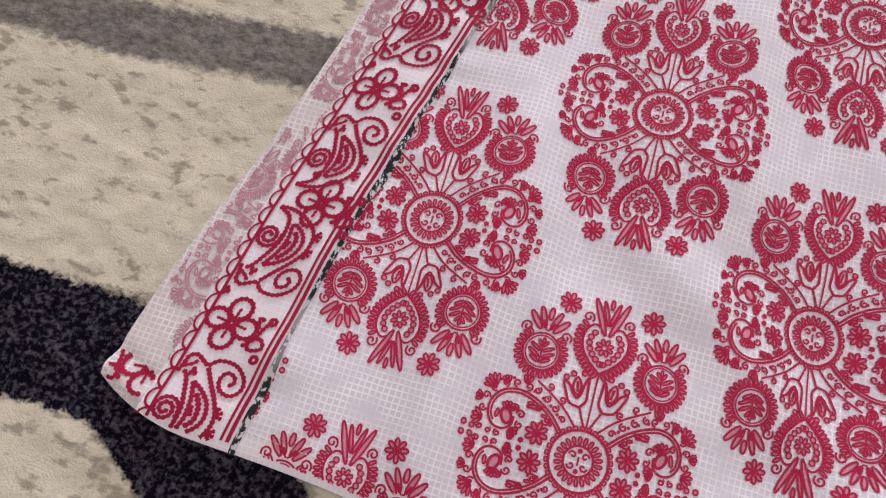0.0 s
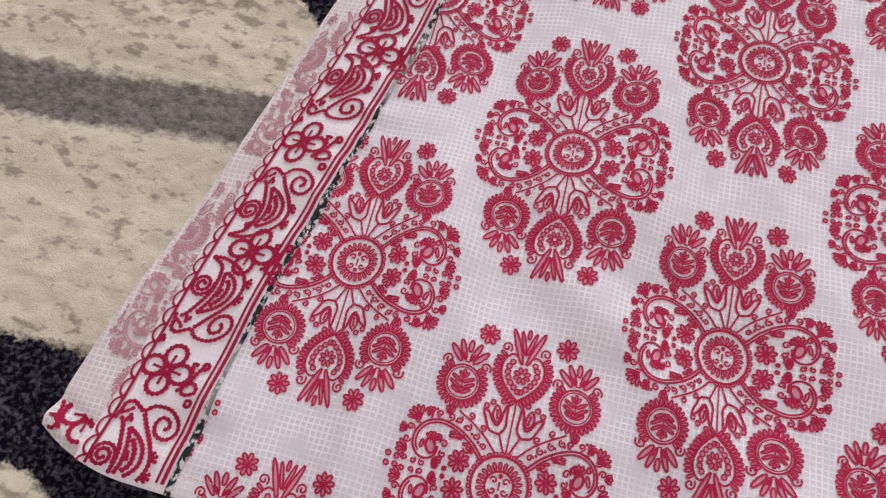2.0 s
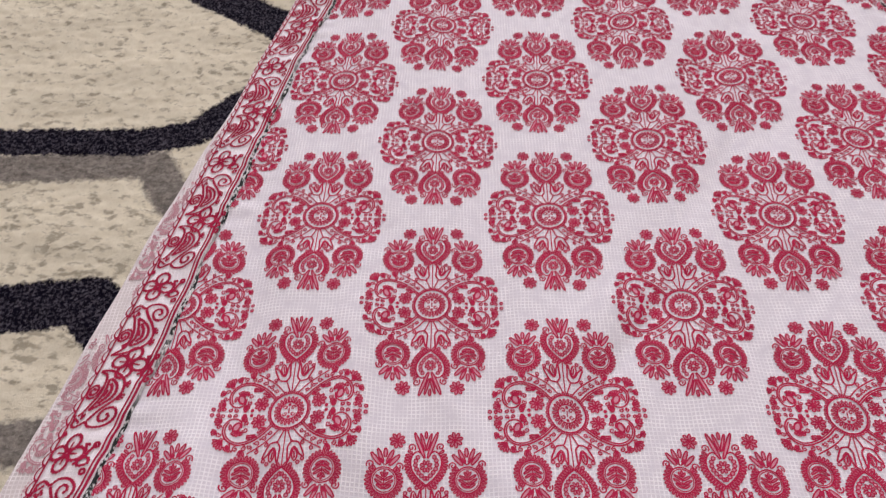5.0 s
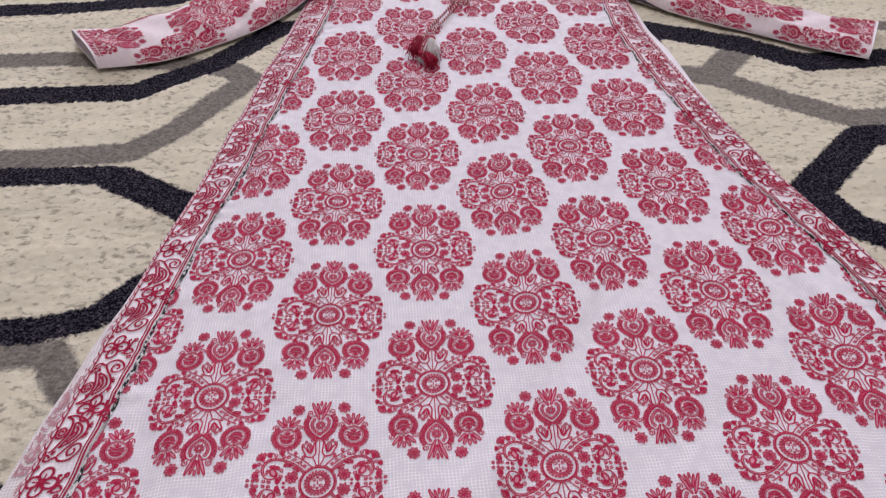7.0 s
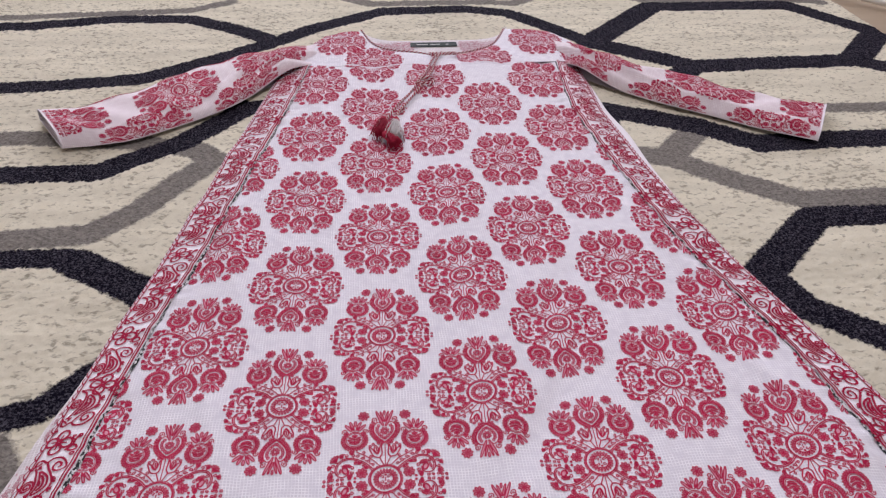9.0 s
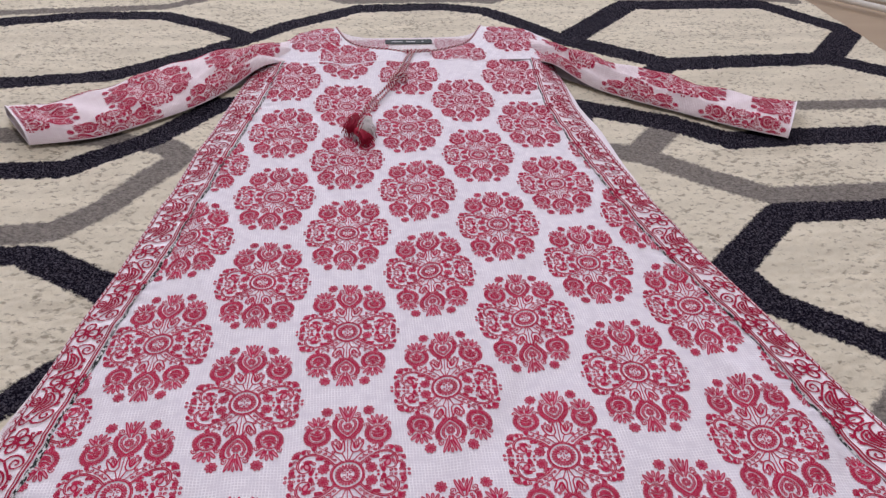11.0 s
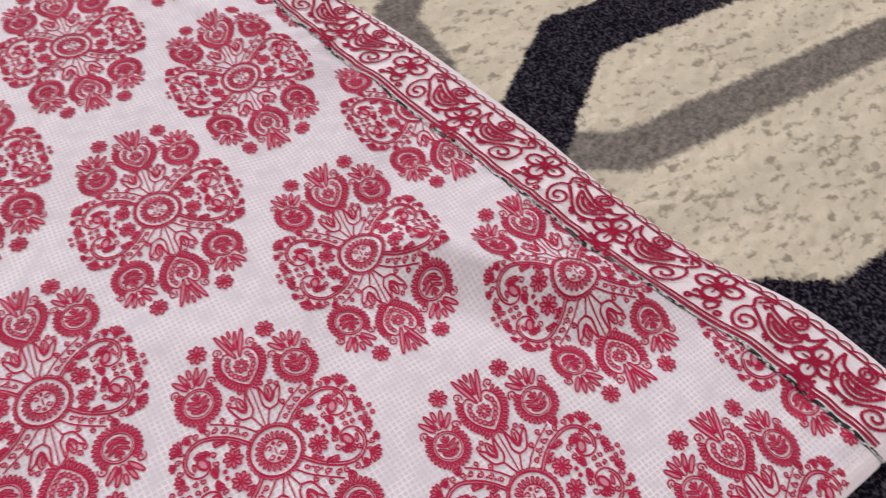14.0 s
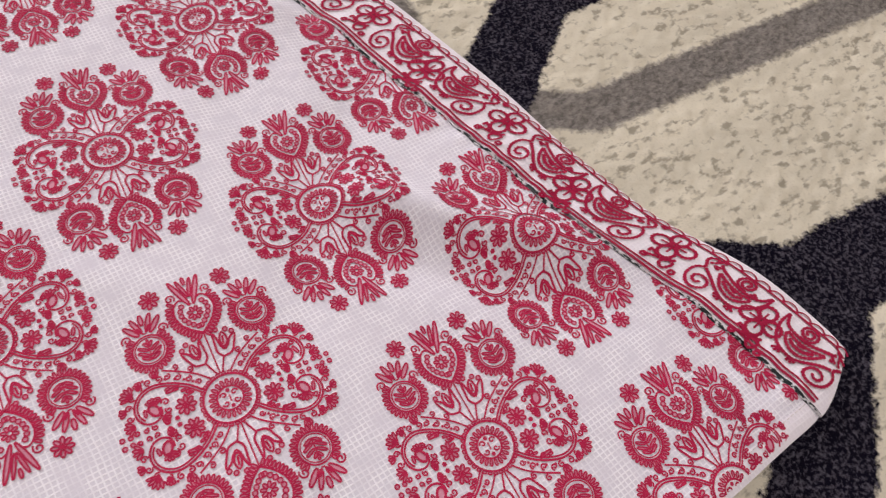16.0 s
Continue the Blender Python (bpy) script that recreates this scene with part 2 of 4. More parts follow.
def room():
    bm = bmesh.new()
    box(bm, -2.5, 2.7, -2.6, WALL_Y, -0.12, -0.012)
    tagged(part("floor", bm, M_FLOOR), "beige smooth floor under the rug", "floor", kind="structure")
    for name, b in (("wall_south", (-2.5, 2.7, -2.75, -2.6)), ("wall_west", (-2.65, -2.5, -2.75, WALL_Y + 0.15)), ("wall_east", (2.7, 2.85, -2.75, WALL_Y + 0.15))):
        bm = bmesh.new()
        box(bm, *b, -0.12, 2.6)
        tagged(part(name, bm, M_WALL), "plain white painted wall", "wall", kind="structure")
    bm = bmesh.new()
    x0, x1 = WIN_X - WIN_W / 2, WIN_X + WIN_W / 2
    box(bm, -2.5, x0, WALL_Y, WALL_Y + 0.15, -0.12, 2.6)
    box(bm, x1, 2.7, WALL_Y, WALL_Y + 0.15, -0.12, 2.6)
    box(bm, x0, x1, WALL_Y, WALL_Y + 0.15, -0.12, WIN_Z)
    box(bm, x0, x1, WALL_Y, WALL_Y + 0.15, WIN_Z + WIN_H, 2.6)
    tagged(part("wall_north", bm, M_WALL), "plain white painted wall with a window opening", "wall", kind="structure")
    bm = bmesh.new()
    box(bm, -2.65, 2.85, -2.75, WALL_Y + 0.15, 2.6, 2.7)
    tagged(part("ceiling", bm, M_WALL), "plain white ceiling", "ceiling", kind="structure")


room()

# ---- rug ----
# half width and bends of each line of the rug
DARK_WEST = [
    (0.0150, [(-0.9, 1.14), (-0.56, 1.16), (-0.44, 1.185), (-0.33, 1.18), (-0.25, 1.13), (-0.19, 1.08), (-0.14, 1.13), (-0.03, 1.205), (0.1, 1.21), (0.17, 1.19), (0.22, 1.13), (0.275, 1.055)]),
    (0.0150, [(-0.9, 0.92), (-0.48, 0.94), (-0.36, 0.955), (-0.29, 1.0), (-0.19, 1.08)]),
    (0.0150, [(-0.9, 0.715), (-0.46, 0.72), (-0.345, 0.72), (-0.27, 0.78), (-0.21, 0.86), (-0.1, 0.9)]),
    # stub: dark line corner plus the left sleeve's armpit shade, coloured into the rug
    (0.0160, [(-0.21, 0.86), (-0.24, 0.885)]),
]
DARK_NEAR = [
    (0.0110, [(-0.9, 0.570), (-0.41, 0.574), (-0.335, 0.572)]),
    (0.0150, [(-0.325, 0.566), (-0.26, 0.522), (-0.18, 0.46)]),
    (0.0105, [(-0.9, 0.38), (-0.43, 0.386), (-0.335, 0.386), (-0.30, 0.394), (-0.27, 0.428), (-0.2, 0.50)]),
    (0.0150, [(-0.9, 0.24), (-0.41, 0.245), (-0.33, 0.255), (-0.3, 0.225), (-0.25, 0.2)]),
    (0.0195, [(-0.9, 0.036), (-0.41, 0.037), (-0.365, 0.038), (-0.345, 0.033), (-0.31, 0.010), (-0.2, -0.07)]),
    (0.0150, [(0.9, 0.58), (0.6, 0.585), (0.375, 0.585), (0.285, 0.505), (0.3, 0.455), (0.37, 0.395), (0.46, 0.39), (0.9, 0.4)]),
    (0.0190, [(0.9, 0.250), (0.556, 0.256), (0.408, 0.260), (0.368, 0.231), (0.29, 0.172)]),
    (0.0210, [(0.9, 0.02), (0.5, 0.025), (0.43, 0.031), (0.4, 0.032), (0.33, 0.075)]),
    (0.0190, [(0.405, 0.03), (0.37, 0.0), (0.335, -0.027), (0.3, -0.045), (0.2, -0.09)]),
]
DARK_EAST = [
    # short piece for the pattern's corner and the shadow below the right sleeve, painted dark
    (0.0160, [(0.24, 0.83), (0.215, 0.79)]),
    (0.0195, [(0.275, 1.055), (0.42, 1.21), (0.66, 1.21), (0.745, 1.075), (0.645, 0.97), (0.4, 0.96), (0.275, 1.055)]),
    (0.0195, [(0.645, 0.97), (0.76, 0.87), (0.9, 0.8)]),
    (0.0160, [(0.4, 0.96), (0.36, 0.925), (0.28, 0.9)]),
    (0.0185, [(0.9, 0.74), (0.46, 0.74), (0.39, 0.735), (0.33, 0.785), (0.24, 0.83), (0.15, 0.86)]),
]
GREY_WEST = [
    (0.0120, [(-0.9, 1.18), (-0.58, 1.2), (-0.34, 1.22), (-0.28, 1.26)]),
    (0.0165, [(-0.9, 0.8), (-0.44, 0.8), (-0.31, 0.78), (-0.25, 0.76), (-0.230, 0.738), (-0.256, 0.698), (-0.286, 0.645), (-0.325, 0.606), (-0.41, 0.602), (-0.9, 0.605)]),
    (0.0130, [(-0.9, 0.36), (-0.43, 0.36), (-0.32, 0.365), (-0.3, 0.335), (-0.27, 0.31)]),
    (0.0130, [(-0.9, 0.165), (-0.42, 0.16), (-0.33, 0.17), (-0.28, 0.18)]),
]
GREY_EAST = [
    (0.0130, [(0.9, 0.82), (0.52, 0.82), (0.45, 0.83)]),
    (0.0185, [(0.2, 0.735), (0.27, 0.71), (0.33, 0.655), (0.385, 0.615), (0.5, 0.615), (0.9, 0.62)]),
    (0.0180, [(0.27, 0.71), (0.32, 0.765)]),
    (0.0130, [(0.9, 0.37), (0.44, 0.37), (0.375, 0.37), (0.325, 0.33), (0.32, 0.28)]),
    (0.0140, [(0.3, 0.2), (0.345, 0.187), (0.376, 0.17), (0.427, 0.168), (0.55, 0.163), (0.9, 0.15)]),
    (0.0130, [(-0.14, 1.31), (-0.05, 1.24), (0.02, 1.243), (0.15, 1.243), (0.19, 1.235), (0.27, 1.3)]),
    (0.0130, [(0.32, 1.3), (0.42, 1.243), (0.55, 1.243), (0.66, 1.243), (0.73, 1.22)]),
]
DARK, GREY = DARK_WEST + DARK_NEAR + DARK_EAST, GREY_WEST + GREY_EAST
RUG = (-0.95, 0.765, -0.75, 1.9)


def line_distance(x, y, lines):
    best = np.full(x.shape, 9.0)
    for half, pts in lines:
        for (ax, ay), (bx, by) in zip(pts[:-1], pts[1:]):
            dx, dy = bx - ax, by - ay
            t = np.clip(((x - ax) * dx + (y - ay) * dy) / (dx * dx + dy * dy), 0, 1)
            best = np.minimum(best, np.hypot(x - ax - t * dx, y - ay - t * dy) - half)
    return best


def add_float(me, name, values):
    me.attributes.new(name, "FLOAT", "POINT").data.foreach_set("value", np.asarray(values, dtype=np.float32))


def rug():
    ys = np.concatenate([np.linspace(RUG[2], -0.12, 40, endpoint=False), np.arange(-0.12, 0.55, 0.0026), np.arange(0.55, 1.3, 0.004), np.linspace(1.3, RUG[3], 60)])
    xs = np.arange(RUG[0], RUG[1], 0.0029)
    nx, ny = len(xs), len(ys)
    x, y = np.meshgrid(xs, ys)
    tuft = np.random.default_rng(4).random(x.shape)
    z = 0.0021 * (tuft - 0.75) + 0.0006 * np.sin(x * 71 + 3 * np.sin(y * 23)) * np.sin(y * 63 + 2 * np.sin(x * 31)) - 0.0012
    z -= 0.010 * np.clip((x - RUG[1] + 0.012) / 0.012, 0, 1) ** 2
    v = np.stack([x, y, z], -1).reshape(-1, 3)
    thing = tagged(new("rug"), "cream shag rug with charcoal and grey hexagon lines", "rug")
    top = mesh_from("carpet_top", v, grid_faces(nx, ny), M_RUG, thing)
    add_float(top.data, "dark_sd", line_distance(v[:, 0], v[:, 1], DARK) - 0.0026)
    add_float(top.data, "grey_sd", line_distance(v[:, 0], v[:, 1], GREY))
    bm = bmesh.new()
    box(bm, RUG[0] + 0.002, RUG[1] - 0.002, RUG[2] + 0.002, RUG[3] - 0.002, -0.0118, -0.006)
    part("backing", bm, M_FLOOR, thing, "woven jute backing of the rug")
    return thing


rug()

# ---- kurta: plan and drape ----
seam_l = soft_curve([-0.05, 0.022, 0.10, 0.16, 0.21, 0.325, 0.39, 0.465, 0.535, 0.641, 0.78, 0.952, 1.0],
                    [-0.316, -0.310, -0.299, -0.287, -0.2765, -0.258, -0.2475, -0.234, -0.216, -0.194, -0.167, -0.137, -0.130])
seam_r = soft_curve([-0.05, -0.013, 0.037, 0.067, 0.10, 0.135, 0.177, 0.235, 0.302, 0.334, 0.405, 0.467, 0.524, 0.593, 0.686, 0.815, 0.924, 0.98],
                    [0.349, 0.344, 0.337, 0.329, 0.315, 0.308, 0.299, 0.288, 0.275, 0.269, 0.255, 0.240, 0.2245, 0.2115, 0.198, 0.186, 0.194, 0.200])
width_l = soft_curve([0.0, 0.10, 0.3, 0.42, 0.5, 0.6, 0.8, 0.97], [0.0335, 0.0325, 0.0305, 0.0300, 0.0320, 0.036, 0.038, 0.038])
width_r = soft_curve([-0.02, 0.005, 0.05, 0.09, 0.15, 0.2, 0.29, 0.37, 0.5, 0.62, 0.76, 0.85, 0.93], [0.027, 0.039, 0.042, 0.037, 0.037, 0.042, 0.042, 0.035, 0.0355, 0.038, 0.048, 0.042, 0.034])
YOKE = 0.952


def hem(x):
    lift = 9.0 * np.clip(x - 0.335, 0, 1) ** 2 + 7.0 * np.clip(-0.325 - x, 0, 1) ** 2
    return lift + 0.003 - 0.052 * x + 0.0022 * np.sin(x * 17 + 1.0) + 0.0012 * np.sin(x * 41)


def edge_l(y):
    return seam_l(y) - width_l(y)


def edge_r(y):
    return seam_r(y) + width_r(y)


FOLDS = [(random.uniform(25, 150), random.uniform(-9, 9), random.uniform(0, 6.28), random.uniform(0.5, 1)) for _ in range(14)]


CREASES = []
for _ in range(34):
    cx0, cy0, ang0, len0 = random.uniform(-0.26, 0.27), random.uniform(0.02, 0.9), random.gauss(1.57, 0.45), random.uniform(0.05, 0.16)
    CREASES.append((cx0, cy0, cx0 + len0 * math.cos(ang0), cy0 + len0 * math.sin(ang0), random.uniform(0.007, 0.014), random.choice((-1, 1)) * random.uniform(0.0010, 0.0026)))


for _ in range(22):
    cx0, cy0, ang0, len0 = random.uniform(-0.29, 0.22), random.uniform(0.0, 0.30), random.uniform(-0.9, 0.9), random.uniform(0.05, 0.13)
    CREASES.append((cx0, cy0, cx0 + len0 * math.cos(ang0), cy0 + len0 * math.sin(ang0), random.uniform(0.008, 0.016), random.choice((-1, 1)) * random.uniform(0.0010, 0.0022)))


def ridge(x, y, ax, ay, bx, by, reach, amount):
    """A soft fold along a line from a to b."""
    dx, dy = bx - ax, by - ay
    n = dx * dx + dy * dy
    t = ((x - ax) * dx + (y - ay) * dy) / n
    d = ((x - ax) * dy - (y - ay) * dx) / math.sqrt(n)
    fade = 1 / (1 + np.exp(-(t + 0.05) * 14)) / (1 + np.exp((t - 1.05) * 14))
    return amount * np.exp(-(d / reach) ** 2) * fade


def drape(x, y):
    """Height of the cloth's face over the rug."""
    x, y = np.asarray(x, dtype=float), np.asarray(y, dtype=float)
    d = np.minimum(np.minimum(x - edge_l(y), edge_r(y) - x), y - hem(x))
    d = np.clip(d, 0, 1)
    h = np.clip(y - hem(x), 0, 1)
    z = 0.0025 + 0.0052 * (1 - np.exp(-d / 0.010)) + 0.0030 * np.exp(-(h / 0.012) ** 2) * (1 + 0.6 * np.sin(x * 29 + 0.6))
    z = z + 0.006 * np.clip((y - 0.65) / 0.35, 0, 1) ** 1.5 * np.clip(d / 0.05, 0, 1)
    f = sum(a * np.sin(k * x + m * y + p) for k, m, p, a in FOLDS) / 14
    z = z + 0.0098 * f * np.clip(d / 0.02, 0.15, 1)
    s = np.minimum(np.abs(x - seam_l(y)), np.abs(x - seam_r(y)))
    z = z + 0.0006 * np.exp(-(s / 0.016) ** 2) * (np.sin(y * 310 + 4 * np.sin(y * 37)) + np.sin(y * 130 + x * 60)) * np.clip(d / 0.01, 0.2, 1)
    z = z + ridge(x, y, 0.232, 0.176, 0.305, 0.098, 0.0115, 0.0100) - ridge(x, y, 0.219, 0.152, 0.292, 0.074, 0.011, 0.0040)
    z = z + ridge(x, y, 0.215, 0.40, 0.262, 0.29, 0.008, 0.0030) + ridge(x, y, 0.175, 0.64, 0.225, 0.47, 0.008, 0.0028)
    z = z + ridge(x, y, -0.245, 0.16, -0.25, 0.02, 0.012, 0.0060) + ridge(x, y, -0.185, 0.06, -0.17, 0.25, 0.014, 0.0052) - ridge(x, y, -0.225, 0.05, -0.21, 0.20, 0.012, 0.0022)
    z = z + ridge(x, y, 0.02, 0.30, 0.025, 0.44, 0.005, 0.0014) + ridge(x, y, -0.06, 0.26, -0.05, 0.36, 0.005, 0.0012)
    z = z + ridge(x, y, 0.0, -0.02, 0.03, 0.12, 0.013, 0.0040) + ridge(x, y, 0.12, -0.02, 0.15, 0.10, 0.013, 0.0036) + ridge(x, y, -0.11, -0.01, -0.09, 0.15, 0.013, 0.0034) - ridge(x, y, -0.14, 0.0, -0.12, 0.13, 0.012, 0.0020)
    z = z + ridge(x, y, -0.232, 0.150, -0.215, 0.045, 0.009, 0.0050) - ridge(x, y, -0.165, 0.130, -0.10, 0.085, 0.016, 0.0030) + ridge(x, y, -0.16, 0.105, -0.09, 0.060, 0.016, 0.0034)
    for ax, ay, bx, by, r, a in CREASES:
        z = z + ridge(x, y, ax, ay, bx, by, r, a)
    return np.maximum(z, 0.0015)


kurta = tagged(new("kurta"), "white cotton kurta with crimson block-printed medallions laid on the rug", "kurta")


def skirted(verts, uvs, nu, nv, drop=0.0009):
    """Adds a turned-down rim all round a grid, with a crisp edge, so that the cloth has thickness."""
    ring = list(range(nu)) + [j * nu + nu - 1 for j in range(1, nv)] + [(nv - 1) * nu + i for i in range(nu - 2, -1, -1)] + [j * nu for j in range(nv - 2, 0, -1)]
    top, low = verts[ring].copy(), verts[ring].copy()
    low[:, 2] -= drop
    n0, m = len(verts), len(ring)
    faces = [tuple(f) for f in grid_faces(nu, nv)]
    faces += [(n0 + k, n0 + m + k, n0 + m + (k + 1) % m, n0 + (k + 1) % m) for k in range(m)]
    return np.vstack([verts, top, low]), np.vstack([uvs, uvs[ring], uvs[ring]]), faces


def panel(name, u0, u1, y1, nu, nv, lift, material, parent, label=""):
    """A strip of cloth between two side curves, from the hem up to y1."""
    u, v = np.meshgrid(np.linspace(0, 1, nu), np.linspace(0, 1, nv))
    yb = v * y1
    x = u0(yb) * (1 - u) + u1(yb) * u
    y = yb + hem(x) * (1 - v)
    x = u0(y) * (1 - u) + u1(y) * u
    z = drape(x, y) + lift
    verts = np.stack([x, y, z], -1).reshape(-1, 3)
    verts, uvs, faces = skirted(verts, np.stack([x, y], -1).reshape(-1, 2), nu, nv)
    return mesh_from(name, verts, faces, material, parent, label, uvs)


front = panel("front_panel", lambda y: edge_l(y) + 0.003, lambda y: edge_r(y) - 0.003, YOKE, 270, 400, 0.0, M_CLOTH, kurta)


def hem_fold():
    """The doubled cloth of the hem with its row of stitches."""
    nu, nv, deep = 300, 6, 0.0085
    u, v = np.meshgrid(np.linspace(0, 1, nu), np.linspace(0, 1, nv))
    x = seam_l(0.02) + 0.002 + u * (seam_r(-0.01) - seam_l(0.02) - 0.004)
    y = hem(x) + 0.0002 + v * deep
    z = drape(x, y) + 0.00016
    verts, uvs, faces = skirted(np.stack([x, y, z], -1).reshape(-1, 3), np.stack([x, y], -1).reshape(-1, 2), nu, nv, 0.0004)
    fold = mesh_from("hem_fold", verts, faces, M_BAND, kurta, "doubled white hem fold", uvs)
    xs = np.arange(seam_l(0.02) + 0.004, seam_r(-0.01) - 0.004, 0.0026)
    pieces = []
    for a in xs:
        e = np.linspace(a, a + 0.0017, 4)
        w = hem(e) + deep - 0.0006
        pieces.append(tube(np.column_stack([e, w, drape(e, w) + 0.0003 + 0.0001 * np.sin(np.linspace(0, np.pi, 4))]), 0.00016, 4))
    v, f = join(pieces)
    mesh_from("hem_stitching", v, f, M_WHITE, fold)


hem_fold()


# ---- printed motifs, drawn as inked lines ----
class Ink:
    """Collects lines of ink in millimetres; each becomes a flat ribbon."""
    def __init__(self, weight=1.0):
        self.lines, self.fills, self.weight = [], [], weight

    def line(self, pts, w=0.55, n=None, closed=False, bead=0.0):
        pts = np.asarray(pts, dtype=float)
        length = np.linalg.norm(np.diff(pts, axis=0), axis=1).sum()
        if n is None:
            n = int(max(3, min(60, length / 0.9)))
        q = spline(pts, n, closed) if len(pts) > 2 else pts[0] + (pts[1] - pts[0]) * np.linspace(0, 1, max(2, n))[:, None]
        self.lines.append((q, w, bead))

    def loop(self, cx, cy, a, b, ang, w=0.5, n=9, bead=0.0):
        """A petal: an ellipse with half-axes a along its angle and b across."""
        t = np.linspace(0, 2 * np.pi, n)
        c, s = math.cos(ang), math.sin(ang)
        ex, ey = a * np.cos(t), b * np.sin(t)
        q = np.stack([cx + c * ex - s * ey, cy + s * ex + c * ey], 1)
        self.lines.append((q, w, bead))
        if bead == 0:
            self.fills.append(q[:-1])

    def dot(self, cx, cy, r):
        self.lines.append((np.array([[cx - r, cy], [cx, cy], [cx + r, cy]]), 2 * r, -1.0))

    def spiral(self, cx, cy, r, a0, turns, w=0.5, n=None, bead=0.0):
        n = n or int(8 + 9 * abs(turns))
        t = np.linspace(0, 1, n)
        a = a0 + t * turns * 2 * np.pi
        rr = r * (1 - 0.82 * t)
        self.lines.append((np.stack([cx + rr * np.cos(a), cy + rr * np.sin(a)], 1), w, bead))

    def flower(self, cx, cy, r, petals=8, w=0.5, a0=0.2):
        for k in range(petals):
            a = a0 + k * 2 * np.pi / petals
            self.loop(cx + 0.62 * r * math.cos(a), cy + 0.62 * r * math.sin(a), 0.38 * r, 0.2 * r, a, w, 7)
        self.dot(cx, cy, 0.2 * r)

    def moved(self, other, f):
        self.lines += [(f(q), w, b) for q, w, b in other.lines]
        self.fills += [f(q) for q in other.fills]

    def tints(self):
        """Flat vertices (mm) and triangles of the pale ink inside the small closed shapes."""
        vs, fs, base = [], [], 0
        for q in self.fills:
            n = len(q)
            vs.append(np.column_stack([np.vstack([q, q.mean(axis=0)]), np.full(n + 1, -0.12)]))
            fs.append(np.array([(base + i, base + (i + 1) % n, base + n) for i in range(n)]))
            base += n + 1
        return np.vstack(vs), np.vstack(fs)

    def ribbons(self):
        """Flat vertices (mm) and quads of all the lines; crossing lines lie a hair over one another."""
        vs, fs, base = [], [], 0
        for turn, (q, w, bead) in enumerate(self.lines):
            if bead > 0:
                # chain stitch: short links of even length
                run = np.concatenate([[0], np.cumsum(np.linalg.norm(np.diff(q, axis=0), axis=1))])
                at = np.linspace(0, run[-1], 2 * max(3, int(run[-1] / 1.5)) + 1)
                q = np.stack([np.interp(at, run, q[:, 0]), np.interp(at, run, q[:, 1])], 1)
            t = np.gradient(q, axis=0)
            t /= np.linalg.norm(t, axis=1)[:, None] + 1e-9
            nrm = np.stack([-t[:, 1], t[:, 0]], 1)
            h = np.full(len(q), w / 2) * self.weight
            if bead > 0:
                h = h * (0.66 + 0.52 * (np.arange(len(q)) % 2))
            if bead < 0:
                h = h * np.array([0.55, 1.0, 0.55])
            flat = np.stack([q - nrm * h[:, None], q + nrm * h[:, None]], 1).reshape(-1, 2)
            vs.append(np.column_stack([flat, np.full(len(flat), (turn * 7 % 23) * 0.008)]))
            k = base + 2 * np.arange(len(q) - 1)
            fs.append(np.stack([k, k + 2, k + 3, k + 1], 1))
            base += 2 * len(q)
        return np.vstack(vs), np.vstack(fs)


def roundel(ink, cx, cy, lean):
    """A fringed disc with a leaf inside; a crown of hollow leaves and two curls on its outer side."""
    k = Ink()
    for i in range(23):
        a = math.radians(90 + 42) + i * math.radians(360 - 84) / 22
        k.loop(7.6 * math.cos(a), 7.6 * math.sin(a), 1.45, 0.56, a, 0.54, 8)
    t = np.linspace(0, 2 * np.pi, 30)
    for r, w in ((6.15, 0.6), (5.25, 0.42)):
        k.lines.append((np.stack([r * np.cos(t), r * np.sin(t)], 1), w, 0))
    for y, h in ((-3.3, 3.0), (-1.4, 3.9), (0.6, 3.5)):
        for sg in (-1, 1):
            k.loop(sg * h * 0.6, y + 0.55, h * 0.62, 0.52, math.pi / 2 - sg * 1.05, 0.56, 9)
    for sg in (-1, 1):
        k.loop(sg * 0.95, 2.7, 1.3, 0.45, math.pi / 2 - sg * 0.6, 0.5, 8)
    k.loop(0, 3.6, 1.1, 0.45, math.pi / 2, 0.5, 8)
    k.line([(0, -4.0), (0, 2.4)], 0.5, 4)
    for sg in (-1, 1):
        k.spiral(sg * 6.7, 6.9, 2.0, math.pi / 2 - sg * 2.2, sg * 1.3, 0.6, 18)
        k.loop(sg * 4.4, 9.7, 3.6, 0.92, math.pi / 2 - sg * 0.72, 0.6, 12)
        k.loop(sg * 2.3, 11.2, 3.7, 0.85, math.pi / 2 - sg * 0.40, 0.6, 12)
    k.line([(-2.1, 10.4), (0, 7.0), (2.1, 10.4)], 0.55, 8)
    k.loop(0, 13.0, 2.2, 0.85, math.pi / 2, 0.6, 10)
    c, s = math.cos(lean), math.sin(lean)
    ink.moved(k, lambda q: np.stack([cx + c * q[:, 0] - s * q[:, 1], cy + s * q[:, 0] + c * q[:, 1]], 1))


def spray(ink, x, y, ang, n, size=2.0, open_=0.5):
    """A fan of leaves from one point."""
    for i in range(n):
        a = ang + (i - (n - 1) / 2) * open_
        ink.loop(x + size * math.cos(a), y + size * math.sin(a), size * 0.98, 0.58, a, 0.5, 9)


